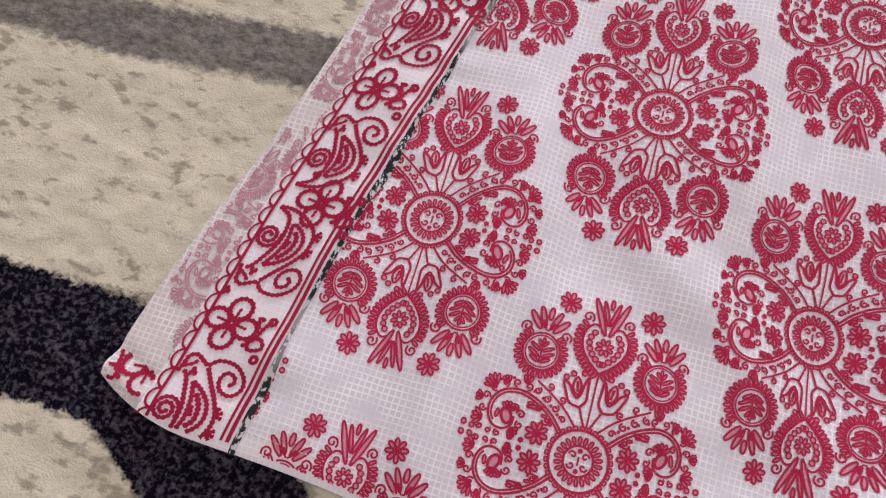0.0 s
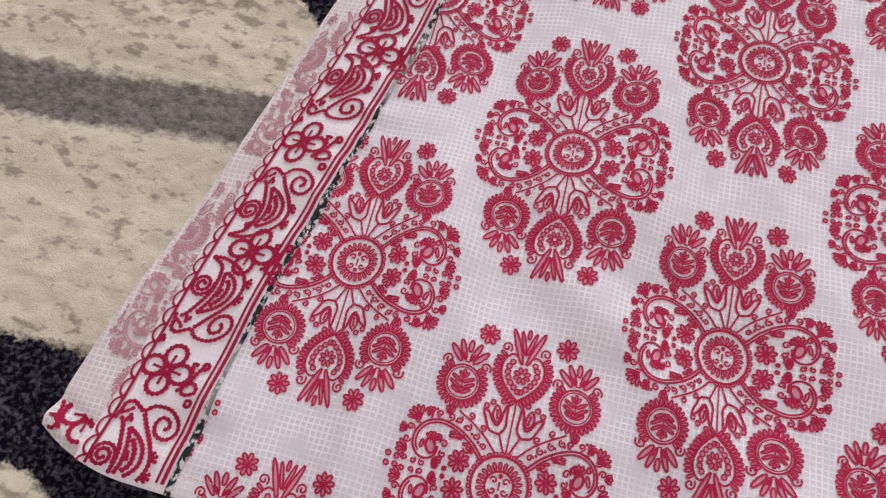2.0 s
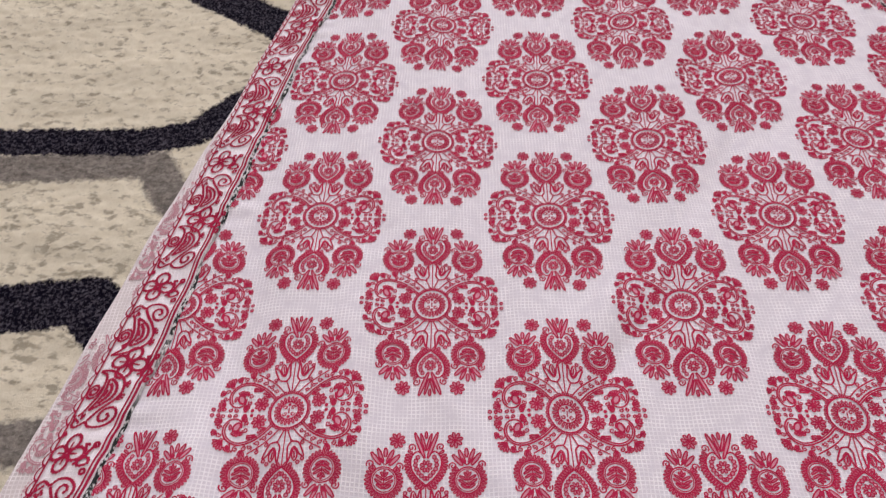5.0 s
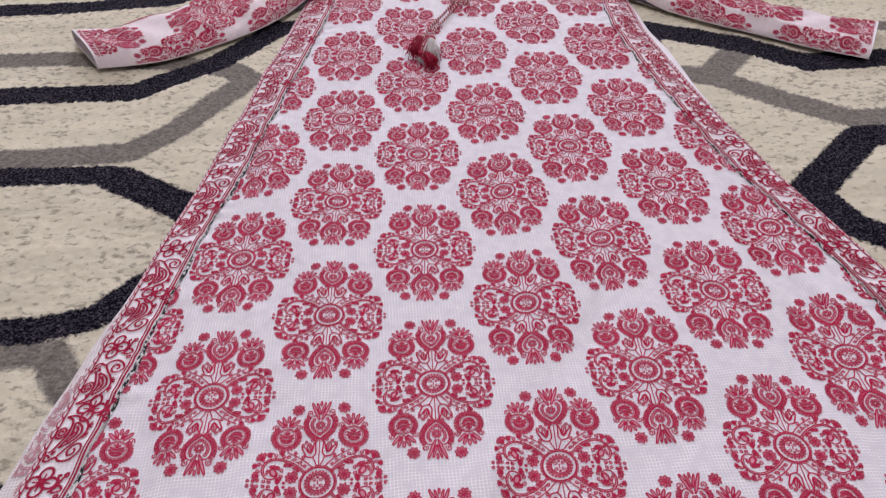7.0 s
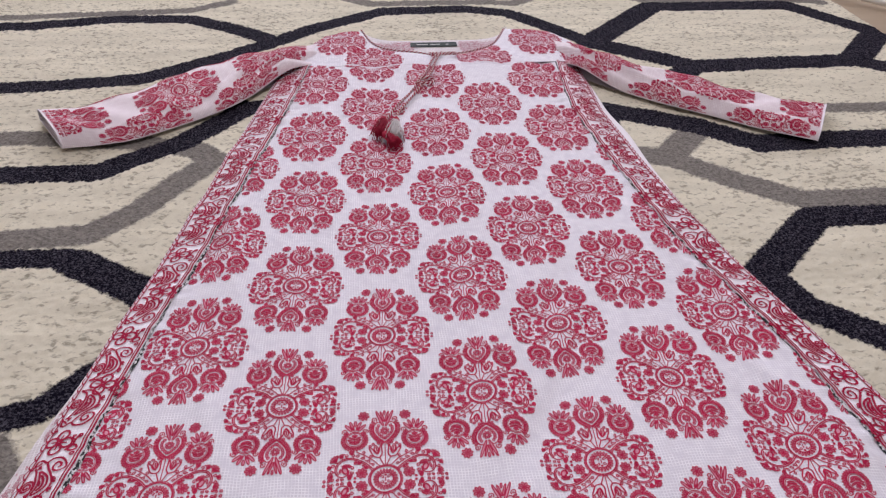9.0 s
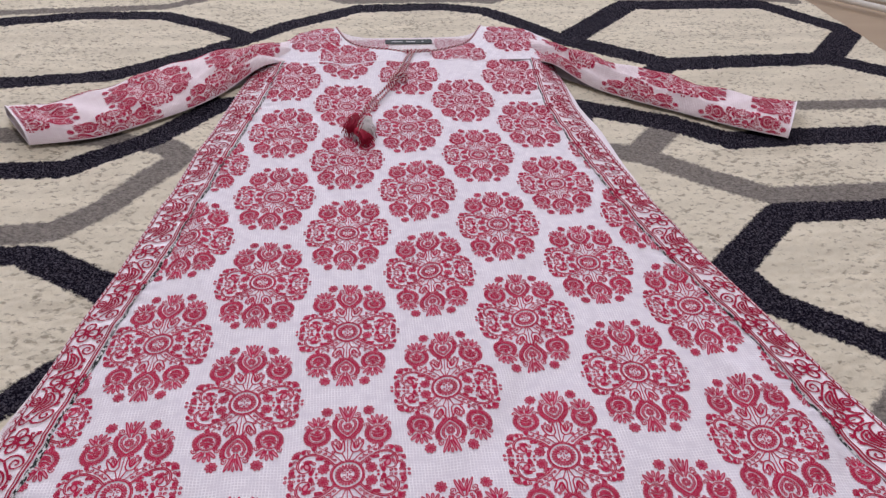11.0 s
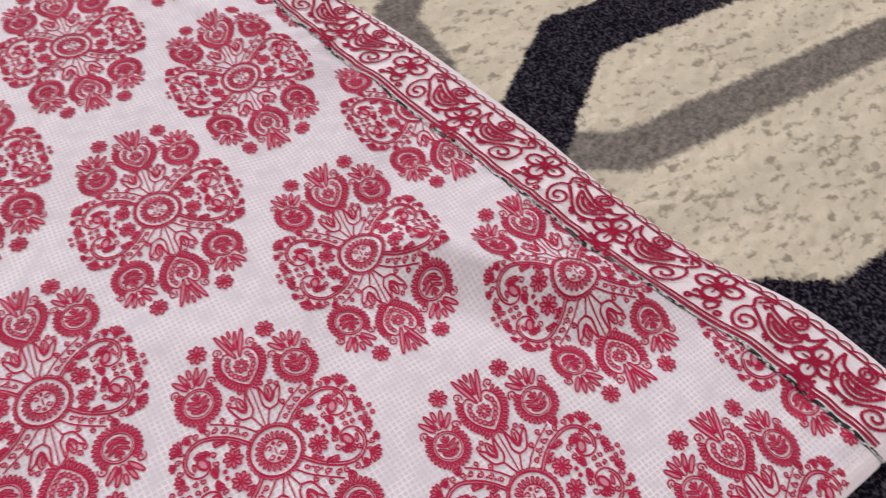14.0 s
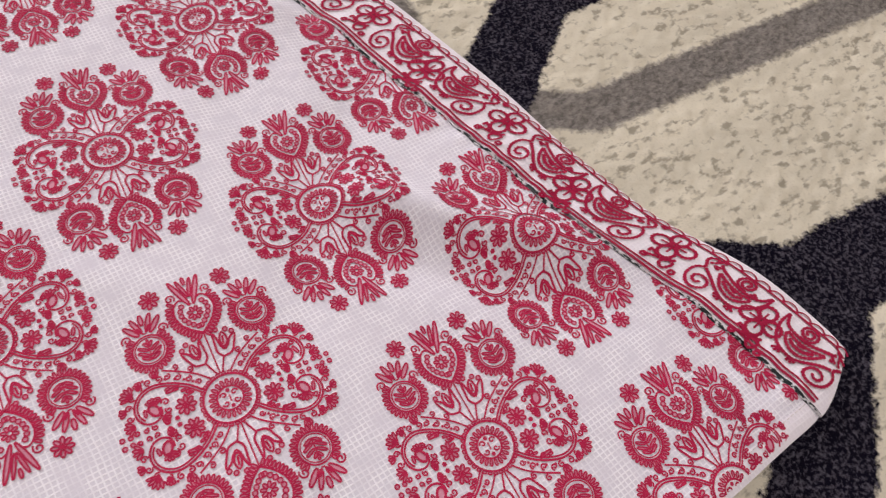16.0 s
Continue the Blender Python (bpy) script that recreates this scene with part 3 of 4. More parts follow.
def quarter(leafy):
    """A quarter of the medallion, right and up; the scrolls of one half hold fewer leaves."""
    q = Ink()
    # half heart: outline, a ring of beads, a blossom, the fringe and the crown of hollow bars
    heart = spline([(0, 28.3), (3.5, 31.2), (6.3, 34.8), (7.4, 38.6), (6.7, 42.2), (4.4, 44.4), (2.3, 43.6)], 24)
    q.lines.append((heart, 0.66, 0))
    mid = np.array([0, 37.2])
    for i in range(1, 22, 3):
        d = mid + (heart[i] - mid) * 0.69
        q.loop(d[0], d[1], 0.95, 0.95, 0, 0.5, 8)
    for i in range(4):
        a = -1.18 + i * 0.785
        q.loop(1.9 * math.cos(a), 37.2 + 1.9 * math.sin(a), 1.15, 0.62, a, 0.52, 8)
    for i in range(14):
        f = 0.6 + i * 1.36
        p = np.array([np.interp(f, range(24), heart[:, 0]), np.interp(f, range(24), heart[:, 1])])
        t = heart[min(int(f) + 1, 23)] - heart[max(int(f) - 1, 0)]
        n = np.array([t[1], -t[0]]) / (np.linalg.norm(t) + 1e-9)
        c = p + n * 1.7
        q.loop(c[0], c[1], 1.45, 0.56, math.atan2(n[1], n[0]), 0.54, 8)
    q.spiral(7.0, 46.4, 2.0, 3.9, -1.3, 0.6, 18)
    q.loop(3.15, 47.4, 6.9, 0.85, 1.20, 0.62, 14)
    q.loop(1.45, 49.0, 4.6, 0.62, 1.29, 0.6, 12)
    # stems and tulip
    q.line([(0.9, 10.4), (3.6, 16.6)], 0.6, 6)
    q.line([(3.7, 16.2), (2.0, 18.6), (2.1, 22.0), (2.5, 26.4), (3.5, 23.6), (3.9, 20.6), (5.0, 18.8)], 0.75, 18)
    q.line([(3.7, 16.2), (7.0, 16.9), (8.7, 19.8), (10.3, 23.6), (8.0, 22.6), (6.7, 20.4), (5.0, 18.8)], 0.75, 18)
    q.line([(4.6, 20.0), (4.4, 23.4), (6.0, 25.8), (7.0, 23.0), (6.0, 20.4), (4.6, 20.0)], 0.7, 14)
    q.line([(5.2, 21.0), (5.8, 24.4)], 0.7, 5)
    for x, y in ((4.2, 27.4), (7.6, 26.4), (9.6, 24.8)):
        q.loop(x, y, 0.9, 0.9, 0, 0.52, 8)
    roundel(q, 19.7, 30.4, 0.03)
    q.flower(13.9, 49.6, 3.9, 8, 0.6)
    # the scroll arm: a doubled line that leaves the hub, swings out and curls in to an oval eye
    arm = spline([(7.2, 7.0), (11.8, 11.6), (17.4, 15.0), (23.2, 16.6), (28.2, 15.2), (31.2, 11.4), (31.4, 7.0), (29.2, 3.8), (25.8, 3.2), (23.2, 5.0), (22.9, 7.9)], 46)
    q.lines.append((arm, 0.7, 0))
    tan = np.gradient(arm, axis=0)
    tan /= np.linalg.norm(tan, axis=1)[:, None]
    side = np.stack([-tan[:, 1], tan[:, 0]], 1)
    q.lines.append(((arm - side * 1.05)[:36], 0.6, 0))
    q.line([(3.6, 9.8), (7.6, 14.0), (12.4, 17.4), (18.4, 20.8)], 0.6, 14)
    for x, y, r, a, tn in ((7.9, 10.9, 1.2, 0, 1), (10.9, 13.7, 1.35, 2, 1), (14.2, 15.9, 1.35, 2, 1), (17.6, 17.8, 1.3, 2, 1), (9.2, 17.0, 1.25, 5, -1), (13.8, 20.1, 1.25, 5, -1)):
        q.spiral(x, y, r, a, tn * 1.25, 0.56, 15)
    for k in range(16, 33, 3):
        c = arm[k] + side[k] * 2.0
        q.spiral(c[0], c[1], 1.35, math.atan2(-side[k][1], -side[k][0]), 1.25 if k % 2 else -1.25, 0.56, 15)
    spray(q, 30.9, 15.6, 0.72, 5, 2.2, 0.44), spray(q, 32.8, 4.6, -0.05, 4, 1.9, 0.5), spray(q, 21.6, 19.0, 1.7, 3, 1.5, 0.5)
    spray(q, 34.2, 10.8, 0.1, 3, 1.3, 0.6), spray(q, 27.4, 17.6, 1.2, 3, 1.4, 0.5)
    for k in range(4, 15, 3):
        c = arm[k] - side[k] * 2.3
        q.loop(c[0], c[1], 1.0, 0.45, math.atan2(tan[k][1], tan[k][0]) - 0.5, 0.5, 8)
    for k in range(5, 30, 3):
        c = arm[k] + side[k] * (3.5 if k > 15 else 1.6)
        q.dot(c[0], c[1], 0.5)
    # the oval eye with its own leaves and curls
    q.loop(25.3, 7.5, 2.5, 1.6, 1.15, 0.85, 14)
    spray(q, 23.4, 3.6, 3.7, 4, 1.5, 0.5)
    if leafy:
        spray(q, 25.0, 9.6, 1.75, 5, 1.75, 0.5)
        q.loop(28.6, 8.4, 1.9, 0.6, 1.9, 0.55, 9)
        q.spiral(28.4, 11.8, 1.2, 1, 1.2, 0.58, 15)
    else:
        spray(q, 25.2, 9.4, 1.7, 5, 1.5, 0.5)
        q.loop(28.4, 7.6, 1.5, 0.55, 1.7, 0.55, 9)
    for x, y, r, a, tn in ((20.9, 8.9, 1.5, 0, 1), (20.7, 5.6, 1.3, 1, -1), (23.0, 10.6, 1.2, 1, 1), (22.6, 1.4, 1.1, 2, 1), (33.0, 2.0, 1.1, 0, -1), (26.8, 1.5, 1.15, 1, -1), (30.0, 1.6, 1.1, 2, 1), (12.7, 9.0, 1.55, 0, -1)):
        q.spiral(x, y, r, a, tn * 1.2, 0.58, 15)
    q.loop(17.2, 12.3, 2.7, 0.62, -0.12, 0.6, 10)
    q.loop(38.2, 1.6, 0.85, 0.85, 0, 0.55, 8)
    q.loop(35.4, 1.3, 0.8, 0.8, 0, 0.5, 8)
    q.flower(14.8, 4.6, 3.75, 8, 0.62)
    q.dot(19.0, 1.3, 0.85)
    return q


def medallion():
    full = Ink(INK)
    for sx in (1, -1):
        for sy in (1, -1):
            full.moved(quarter(sx > 0), lambda p, sx=sx, sy=sy: p * np.array([sx, sy]))
    t = np.linspace(0, 2 * np.pi, 44)
    for r, w in ((9.4, 0.6), (4.7, 0.66)):
        full.lines.append((np.stack([r * np.cos(t), r * np.sin(t)], 1), w, 0))
    for i in range(30):
        a = i * 2 * np.pi / 30
        full.loop(10.2 * math.cos(a), 10.2 * math.sin(a), 0.62, 0.85, a, 0.5, 7)
    for i in range(22):
        a = i * 2 * np.pi / 22
        full.loop(6.4 * math.cos(a), 6.4 * math.sin(a), 1.3, 0.55, a, 0.5, 8)
    for sx in (1, -1):
        for sy in (1, -1):
            full.spiral(sx * 2.0, sy * 1.6, 1.3, 0 if sx > 0 else math.pi, sx * sy * 1.0, 0.58, 12)
    for sy in (1, -1):
        full.line([(0, sy * 10.4), (0, sy * 28.2)], 0.5, 8)
        full.loop(0, sy * 52.4, 1.9, 0.62, math.pi / 2, 0.6, 8)
        full.dot(0, sy * 3.2, 0.75)
    full.line([(0, -1.4), (0, 1.4)], 0.55, 3)
    return full.ribbons(), full.tints()


INK = 1.15
(MED_V, MED_F), (TINT_V, TINT_F) = medallion()
MED_V = MED_V * np.array([1.012, 1.022, 1.0]) / 1000
TINT_V = TINT_V * np.array([1.012, 1.022, 1.0]) / 1000


def stamp(name, cx, cy, turn, inside, place, material, parent, flat=(MED_V, MED_F)):
    """Prints a motif on cloth: turned, moved, cut off outside its piece and laid on the face."""
    v, f = flat
    c, s = math.cos(turn), math.sin(turn)
    x = cx + c * v[:, 0] - s * v[:, 1]
    y = cy + s * v[:, 0] + c * v[:, 1]
    keep = inside(x, y)
    f = f[keep[f].all(axis=1)]
    if len(f) < 40:
        return None
    used = np.unique(f)
    back = np.zeros(len(v), dtype=int)
    back[used] = np.arange(len(used))
    at = place(x[used], y[used])
    at[:, 2] += v[used, 2]
    ob = mesh_from(name, at, back[f], material, parent, smooth=True)
    if flat[0] is MED_V and material is M_PRINT:
        stamp("pale_print", cx, cy, turn, inside, place, M_TINT, parent, (TINT_V, TINT_F))
    return ob


def on_front(x, y):
    return np.stack([x, y, drape(x, y) + 0.00035], 1)


def front_piece(x, y):
    return (x > seam_l(y) - 0.001) & (x < seam_r(y) + 0.001) & (y > hem(x) + 0.002) & (y < YOKE - 0.002)


COL, ROW = 0.0697, 0.0651
for i in range(-5, 6):
    for j in range(-2, 18):
        if (i + j) % 2 or (j == 13 and i != -1):
            continue
        cx, cy = 0.0115 + COL * i, 0.1172 + ROW * j
        up = min(1.0, max(0.0, (cy - 0.2) / 0.25))
        # the cloth lies slightly stretched towards the neck
        cx += -0.003 * (1 - up) + (0.0105 + 0.004 * min(2, max(0, i))) * max(0.0, cy - 0.42)
        cy += 0.0016 * i * up
        if (i, j) == (2, 0):
            cx -= 0.0035
        if (i, j) == (0, 12):
            cx, cy = cx + 0.010, cy + 0.010     # the pleat under the yoke
        lean = 0.012 - 0.07 * up if i < 0 else -0.05 - 0.02 * (1 - up) * min(2, i)
        stamp("printed_medallion", cx, cy, lean, front_piece, on_front, M_PRINT, front)


# ---- side bands ----
def bird(k):
    """The bird of the band: teardrop body, tail spiral, head curl, feet. x across the band from the seam, y along it."""
    w = 1.05
    k.line([(22.5, 20.5), (20.6, 19), (18.2, 14), (16.3, 8.7), (16.4, 2.8), (18.0, -1.8), (23.2, -4.6)], w, 26, bead=1)
    k.line([(23.2, -4.6), (17.2, -4.5), (10.2, -1.7), (5.6, 2.8), (4.8, 8.5), (7.3, 13.5), (11.7, 18.7), (15.4, 23.6)], w, 36, bead=1)
    k.line([(17.4, 18.0), (13.0, 15.7), (9.1, 12.0), (7.9, 7.0), (10.1, 3.0), (14.7, 0.8), (13.8, 6.2), (14.9, 12.5), (17.4, 18.0)], w, 44, bead=1)
    k.line([(14.2, 14.6), (11.2, 10.5), (10.7, 6.1), (12.7, 3.4)], 1.2, 14, bead=1)
    k.line([(13.6, 10.5), (12.4, 7.0)], 1.0, 5, bead=1)
    k.spiral(21.0, 7.0, 4.7, 3.6, -2.1, 1.0, 34, bead=1)
    k.line([(15.8, 24.0), (12.8, 26.8), (7.0, 26.8), (2.6, 23.6), (1.5, 19.8), (3.9, 16.8), (8.0, 17.6), (10.0, 21.0), (8.6, 23.8), (5.6, 23.0), (5.0, 20.7), (6.6, 20.0)], 1.0, 56, bead=1)
    k.line([(24.4, 19.4), (23.6, 22.7), (23.3, 25.4), (20.8, 26.6), (18.0, 25.2), (15.8, 24.0)], w, 18, bead=1)
    k.line([(23.4, 21.8), (20.8, 23.2), (19.6, 24.8)], 0.9, 6, bead=1)
    k.dot(19.3, 21.6, 0.8), k.dot(18.4, 20.5, 0.7), k.dot(19.9, 20.2, 0.7)
    for x, y, a in ((5.4, 9.6, 2.6), (5.0, 3.6, 3.3)):
        for t in (-0.7, 0, 0.7):
            k.line([(x, y), (x + 3.0 * math.cos(a + t), y + 3.0 * math.sin(a + t))], 0.95, 5, bead=1)


def blossom(k, cx, cy):
    """Four looped petals round an eye, with a leaf sprig towards the seam."""
    for i in range(4):
        a = 0.1 + i * math.pi / 2
        x, y = cx + 5.1 * math.cos(a), cy + 5.6 * math.sin(a)
        k.loop(x, y, 3.8, 3.5, a, 1.15, 22, 1)
        k.line([(cx + 1.6 * math.cos(a), cy + 1.6 * math.sin(a)), (cx + 5.4 * math.cos(a), cy + 5.8 * math.sin(a))], 0.7, 6, bead=1)
    k.loop(cx, cy, 1.1, 1.1, 0, 1.0, 8)
    k.line([(cx - 6.5, cy - 6.5), (cx - 9.5, cy - 3), (cx - 10.5, cy + 1), (cx - 12.2, cy + 4.6)], 1.0, 14, bead=1)
    k.line([(cx - 7.5, cy - 3.5), (cx - 9.2, cy - 7), (cx - 13.4, cy - 5.5), (cx - 11.6, cy - 2.5), (cx - 8.6, cy - 3.4)], 1.0, 16, bead=1)
    k.line([(cx - 9.2, cy + 0.5), (cx - 7.6, cy + 4.6), (cx - 9.8, cy + 3.8)], 1.0, 8, bead=1)
    k.loop(cx - 12.4, cy + 4.2, 1.2, 1.2, 0, 0.9, 8), k.loop(cx - 12.8, cy - 9.6, 1.2, 1.2, 0, 0.9, 8)
    for a in (0.2, 1.8, 3.4, 5.0):
        k.dot(cx + 7.6 + 0.9 * math.cos(a), cy + 10.4 + 0.9 * math.sin(a), 0.7)


def band_repeat(flip):
    """One repeat of the band's print, 50 mm long and 33 mm wide; x counts from the seam. Every other bird flies down."""
    k, b = Ink(1.46), Ink()
    bird(b)
    k.moved(b, lambda q: np.stack([q[:, 0] * 0.93 + 3.2, 31.0 - q[:, 1] if flip else q[:, 1] + 0.4], 1))
    blossom(k, 12.0 if flip else 18.2, 40.2)
    return k.ribbons()


BAND = (band_repeat(False), band_repeat(True))
REPEAT = 0.0495


def band(side, name, seam, width, lo, hi):
    sgn = -1 if side == "l" else 1

    strip = panel(name, (lambda y: seam(y) - width(y)) if sgn < 0 else (lambda y: seam(y) - 0.0005),
                  (lambda y: seam(y) + 0.0005) if sgn < 0 else (lambda y: seam(y) + width(y)), hi, 24, 420, 0.0015, M_BAND, kurta, "white side band printed with crimson birds and blossoms")

    def place(px, py):
        """px metres outward from the seam, py metres up the band."""
        wfac = np.clip(width(py) / 0.0312, 0.3, 1.2)
        x = seam(py) + sgn * px * wfac
        return np.stack([x, py, drape(x, py) + 0.0022], 1)

    n = int((hi - lo) / REPEAT) + 2
    for i in range(-1, n):
        flat, BAND_F = BAND[(i + (sgn > 0)) % 2]
        v = flat / 1000
        y0 = lo + i * (REPEAT if sgn < 0 else 0.0487)
        y = v[:, 1] + y0
        xs = seam(y) + sgn * v[:, 0]
        keep = (y > hem(xs) + 0.001) & (y < hi)
        f = BAND_F[keep[BAND_F].all(axis=1)]
        if len(f) < 20:
            continue
        used = np.unique(f)
        back = np.zeros(len(v), dtype=int)
        back[used] = np.arange(len(used))
        at = place(v[used, 0], y[used])
        at[:, 2] += v[used, 2]
        mesh_from("printed_bird_and_blossom", at, back[f], M_STITCH, strip)
    # border lines and scallops
    ys = np.arange(-0.03, hi, 0.006) * 1000
    t = np.linspace(0, np.pi, 8)
    for nm, lines in (("printed_seam_line", [(np.full(len(ys), 0.8), ys, 1.3)]), ("printed_seam_line", [(np.full(len(ys), 2.8), ys, 0.9)]), ("printed_edge_line", [(np.full(len(ys), 26.9), ys, 1.1)]),
                      ("printed_scallop_edging", [(26.9 + 3.2 * np.sin(t), y + 3.5 * np.cos(t), 0.85) for y in np.arange(lo * 1000 - 40, hi * 1000, 7.1)])):
        k = Ink()
        k.lines = [(np.stack([a, b], 1), w, 0) for a, b, w in lines]
        v, f = k.ribbons()
        v = v / 1000
        xs = seam(v[:, 1]) + sgn * v[:, 0]
        keep = (v[:, 1] > hem(xs) + 0.0005) & (v[:, 1] < hi)
        f = f[keep[f].all(axis=1)]
        mesh_from(nm, place(v[:, 0], v[:, 1]), f, M_STITCH, strip)
    # the dark piping that shows in places along the seam
    ys = np.linspace(0.0, hi, 420)
    ys = ys + hem(seam(ys)) * (1 - ys / hi)
    w = 0.0018 + 0.0007 * np.sin(ys * 61) + 0.0005 * np.sin(ys * 147 + 1) + (0.0006 if sgn < 0 else -0.0003)
    xi, xo = seam(ys) - sgn * (-0.0004), seam(ys) - sgn * w
    mid = (xi + xo) / 2
    v = np.stack([np.stack([a, ys, drape(a, ys) + l], 1) for a, l in ((xi, 0.0006), (mid, 0.0017), (xo, 0.0004))], 1).reshape(-1, 3)
    mesh_from("piping", v, grid_faces(3, len(ys)), M_LACE, kurta, "narrow charcoal and white printed piping along the seam")
    return strip


band_l = band("l", "side_band", seam_l, width_l, 0.0206, 0.956)
band_r = band("r", "side_band", seam_r, width_r, -0.008, 0.956)

# ---- sheer back panel beyond the band ----
strip_w = soft_curve([-0.05, 0.02, 0.06, 0.10, 0.15, 0.2, 0.3, 0.37, 0.44], [0.017, 0.0185, 0.0185, 0.0140, 0.0120, 0.0135, 0.0110, 0.0060, 0.0])


def back_strip():
    nu, nv = 10, 160

    def height(u, x, y):
        # flat on the rug, with a rolled fold along the hem
        roll = np.exp(-((y - hem(x) - 0.0045) / 0.0035) ** 2) - 0.5 * np.exp(-((y - hem(x) - 0.012) / 0.003) ** 2)
        return 0.0040 - 0.0018 * u + 0.0006 * np.sin(y * 90) * u + 0.0026 * roll * np.clip(u * 3, 0, 1)

    u, v = np.meshgrid(np.linspace(0, 1, nu), np.linspace(0, 1, nv))
    low = hem(edge_l(0.03) + 0.004 - u * (strip_w(0.03) + 0.004)) + 0.0006
    y = low + v ** 1.3 * (0.44 - low)
    x = edge_l(y) + 0.004 - u * (strip_w(y) + 0.004)
    z = height(u, x, y)
    verts, uvs, faces = skirted(np.stack([x, y, z], -1).reshape(-1, 3), np.stack([x * 0.92, y], -1).reshape(-1, 2), nu, nv)
    ob = mesh_from("back_panel_edge", verts, faces, M_SHEER, kurta, "sheer white back panel edge with faint print showing through", uvs)

    def inside(x, y):
        return (x < edge_l(y) + 0.001) & (x > edge_l(y) - strip_w(y) + 0.002) & (y > 0.034) & (y < 0.43)

    def place(x, y):
        u = (edge_l(y) + 0.004 - x) / (strip_w(y) + 0.004)
        return np.stack([x, y, height(u, x, y) + 0.0005], 1)

    # the band's print goes on round the fold
    stamp("printed_bird_and_blossom", edge_l(0.04) - 0.0235, -0.0015, 0.0, lambda x, y: (x < edge_l(y) - 0.0005) & (x > edge_l(y) - strip_w(y) + 0.001) & (y > hem(x) + 0.0012) & (y < hem(x) + 0.014), place, M_STITCH, ob, (BAND[0][0] / 1000, BAND[0][1]))
    for i, y in enumerate((0.085, 0.175, 0.29, 0.40)):
        stamp("print_showing_through", edge_l(y) + 0.018, y, 0.1, inside, place, M_FAINT, ob)


back_strip()


# ---- yoke and back of the neck ----
NECK = [(-0.066, 1.090), (-0.051, 1.042), (-0.026, 1.012), (0.020, 0.998), (0.056, 0.994), (0.096, 1.006), (0.124, 1.036), (0.149, 1.090)]
neck_curve = spline(NECK, 90)


def yoke_top(x):
    left = np.interp(x, [-0.150, -0.135, -0.118, -0.095, -0.066], [1.018, 1.042, 1.074, 1.087, 1.090])
    right = np.interp(x, [0.149, 0.185, 0.215, 0.236, 0.250], [1.090, 1.088, 1.076, 1.040, 0.995])
    mid = np.interp(x, neck_curve[:, 0], neck_curve[:, 1])
    return np.where(x < -0.066, left, np.where(x > 0.149, right, mid))


def yoke_height(x, y):
    d = np.clip(yoke_top(x) - y, 0, 1)
    e = np.exp(-(d + 0.004) / 0.012)
    return drape(np.clip(x, -0.10, 0.16), np.minimum(y, YOKE)) * (1 - e) + 0.0045 * e + 0.0005 * np.sin(x * 60 + y * 40) * np.clip((y - YOKE) / 0.02, 0, 1)


def yoke():
    nu, nv = 130, 40
    u, v = np.meshgrid(np.linspace(0, 1, nu), np.linspace(0, 1, nv))
    x = -0.148 + u * (0.248 + 0.148)
    y0 = YOKE - 0.003 + 0 * x
    y = y0 + v * (yoke_top(x) - y0)
    z = yoke_height(x, y) + 0.0003
    verts, uvs, faces = skirted(np.stack([x, y, z], -1).reshape(-1, 3), np.stack([x + 0.0007, y], -1).reshape(-1, 2), nu, nv)
    ob = mesh_from("yoke", verts, faces, M_CLOTH, kurta, "white yoke with cut-off crimson medallions", uvs)

    def inside(x, y):
        return (x > -0.147) & (x < 0.247) & (y > YOKE) & (y < yoke_top(x) - 0.003)

    def place(x, y):
        return np.stack([x, y, yoke_height(x, y) + 0.0007], 1)

    for cx, cy in ((-0.050, 0.966), (-0.098, 1.040), (0.100, 0.976), (0.183, 1.030), (0.245, 0.966)):
        stamp("printed_medallion", cx, cy, 0.0, inside, place, M_PRINT, ob)
    return ob


yoke()


def neck_back():
    nu, nv = 60, 14
    u, v = np.meshgrid(np.linspace(0, 1, nu), np.linspace(0, 1, nv))
    x = -0.070 + u * 0.224
    top = 1.052 + 0.9 * np.abs((x - 0.042) / 0.11) ** 6 * 0.05
    y = 0.955 + v * (top - 0.955)
    z = 0.0035 + 0.003 * v
    verts, uvs, faces = skirted(np.stack([x, y, z], -1).reshape(-1, 3), np.stack([x, y], -1).reshape(-1, 2), nu, nv)
    ob = mesh_from("neck_back", verts, faces, M_SHEER, kurta, "inside of the back neck, faint pink print showing through", uvs)

    def inside(x, y):
        return (x > -0.06) & (x < 0.145) & (y < 1.046)

    for cx in (-0.03, 0.11):
        stamp("print_showing_through", cx, 1.028, 0, inside, lambda x, y: np.stack([x, y, 0.0070 + 0 * x], 1), M_FAINT, ob)
    bm = bmesh.new()
    box(bm, 0.003, 0.070, 1.028, 1.043, 0.0068, 0.0074)
    label = part("neck_label", bm, M_LABEL, kurta, "dark woven label with pale illegible lettering")
    for x0, x1 in ((0.012, 0.028), (0.032, 0.046), (0.054, 0.058)):
        bm = bmesh.new()
        box(bm, x0, x1, 1.033, 1.036, 0.0074, 0.0077)
        part("lettering_bar", bm, M_LABEL_INK, label)


neck_back()


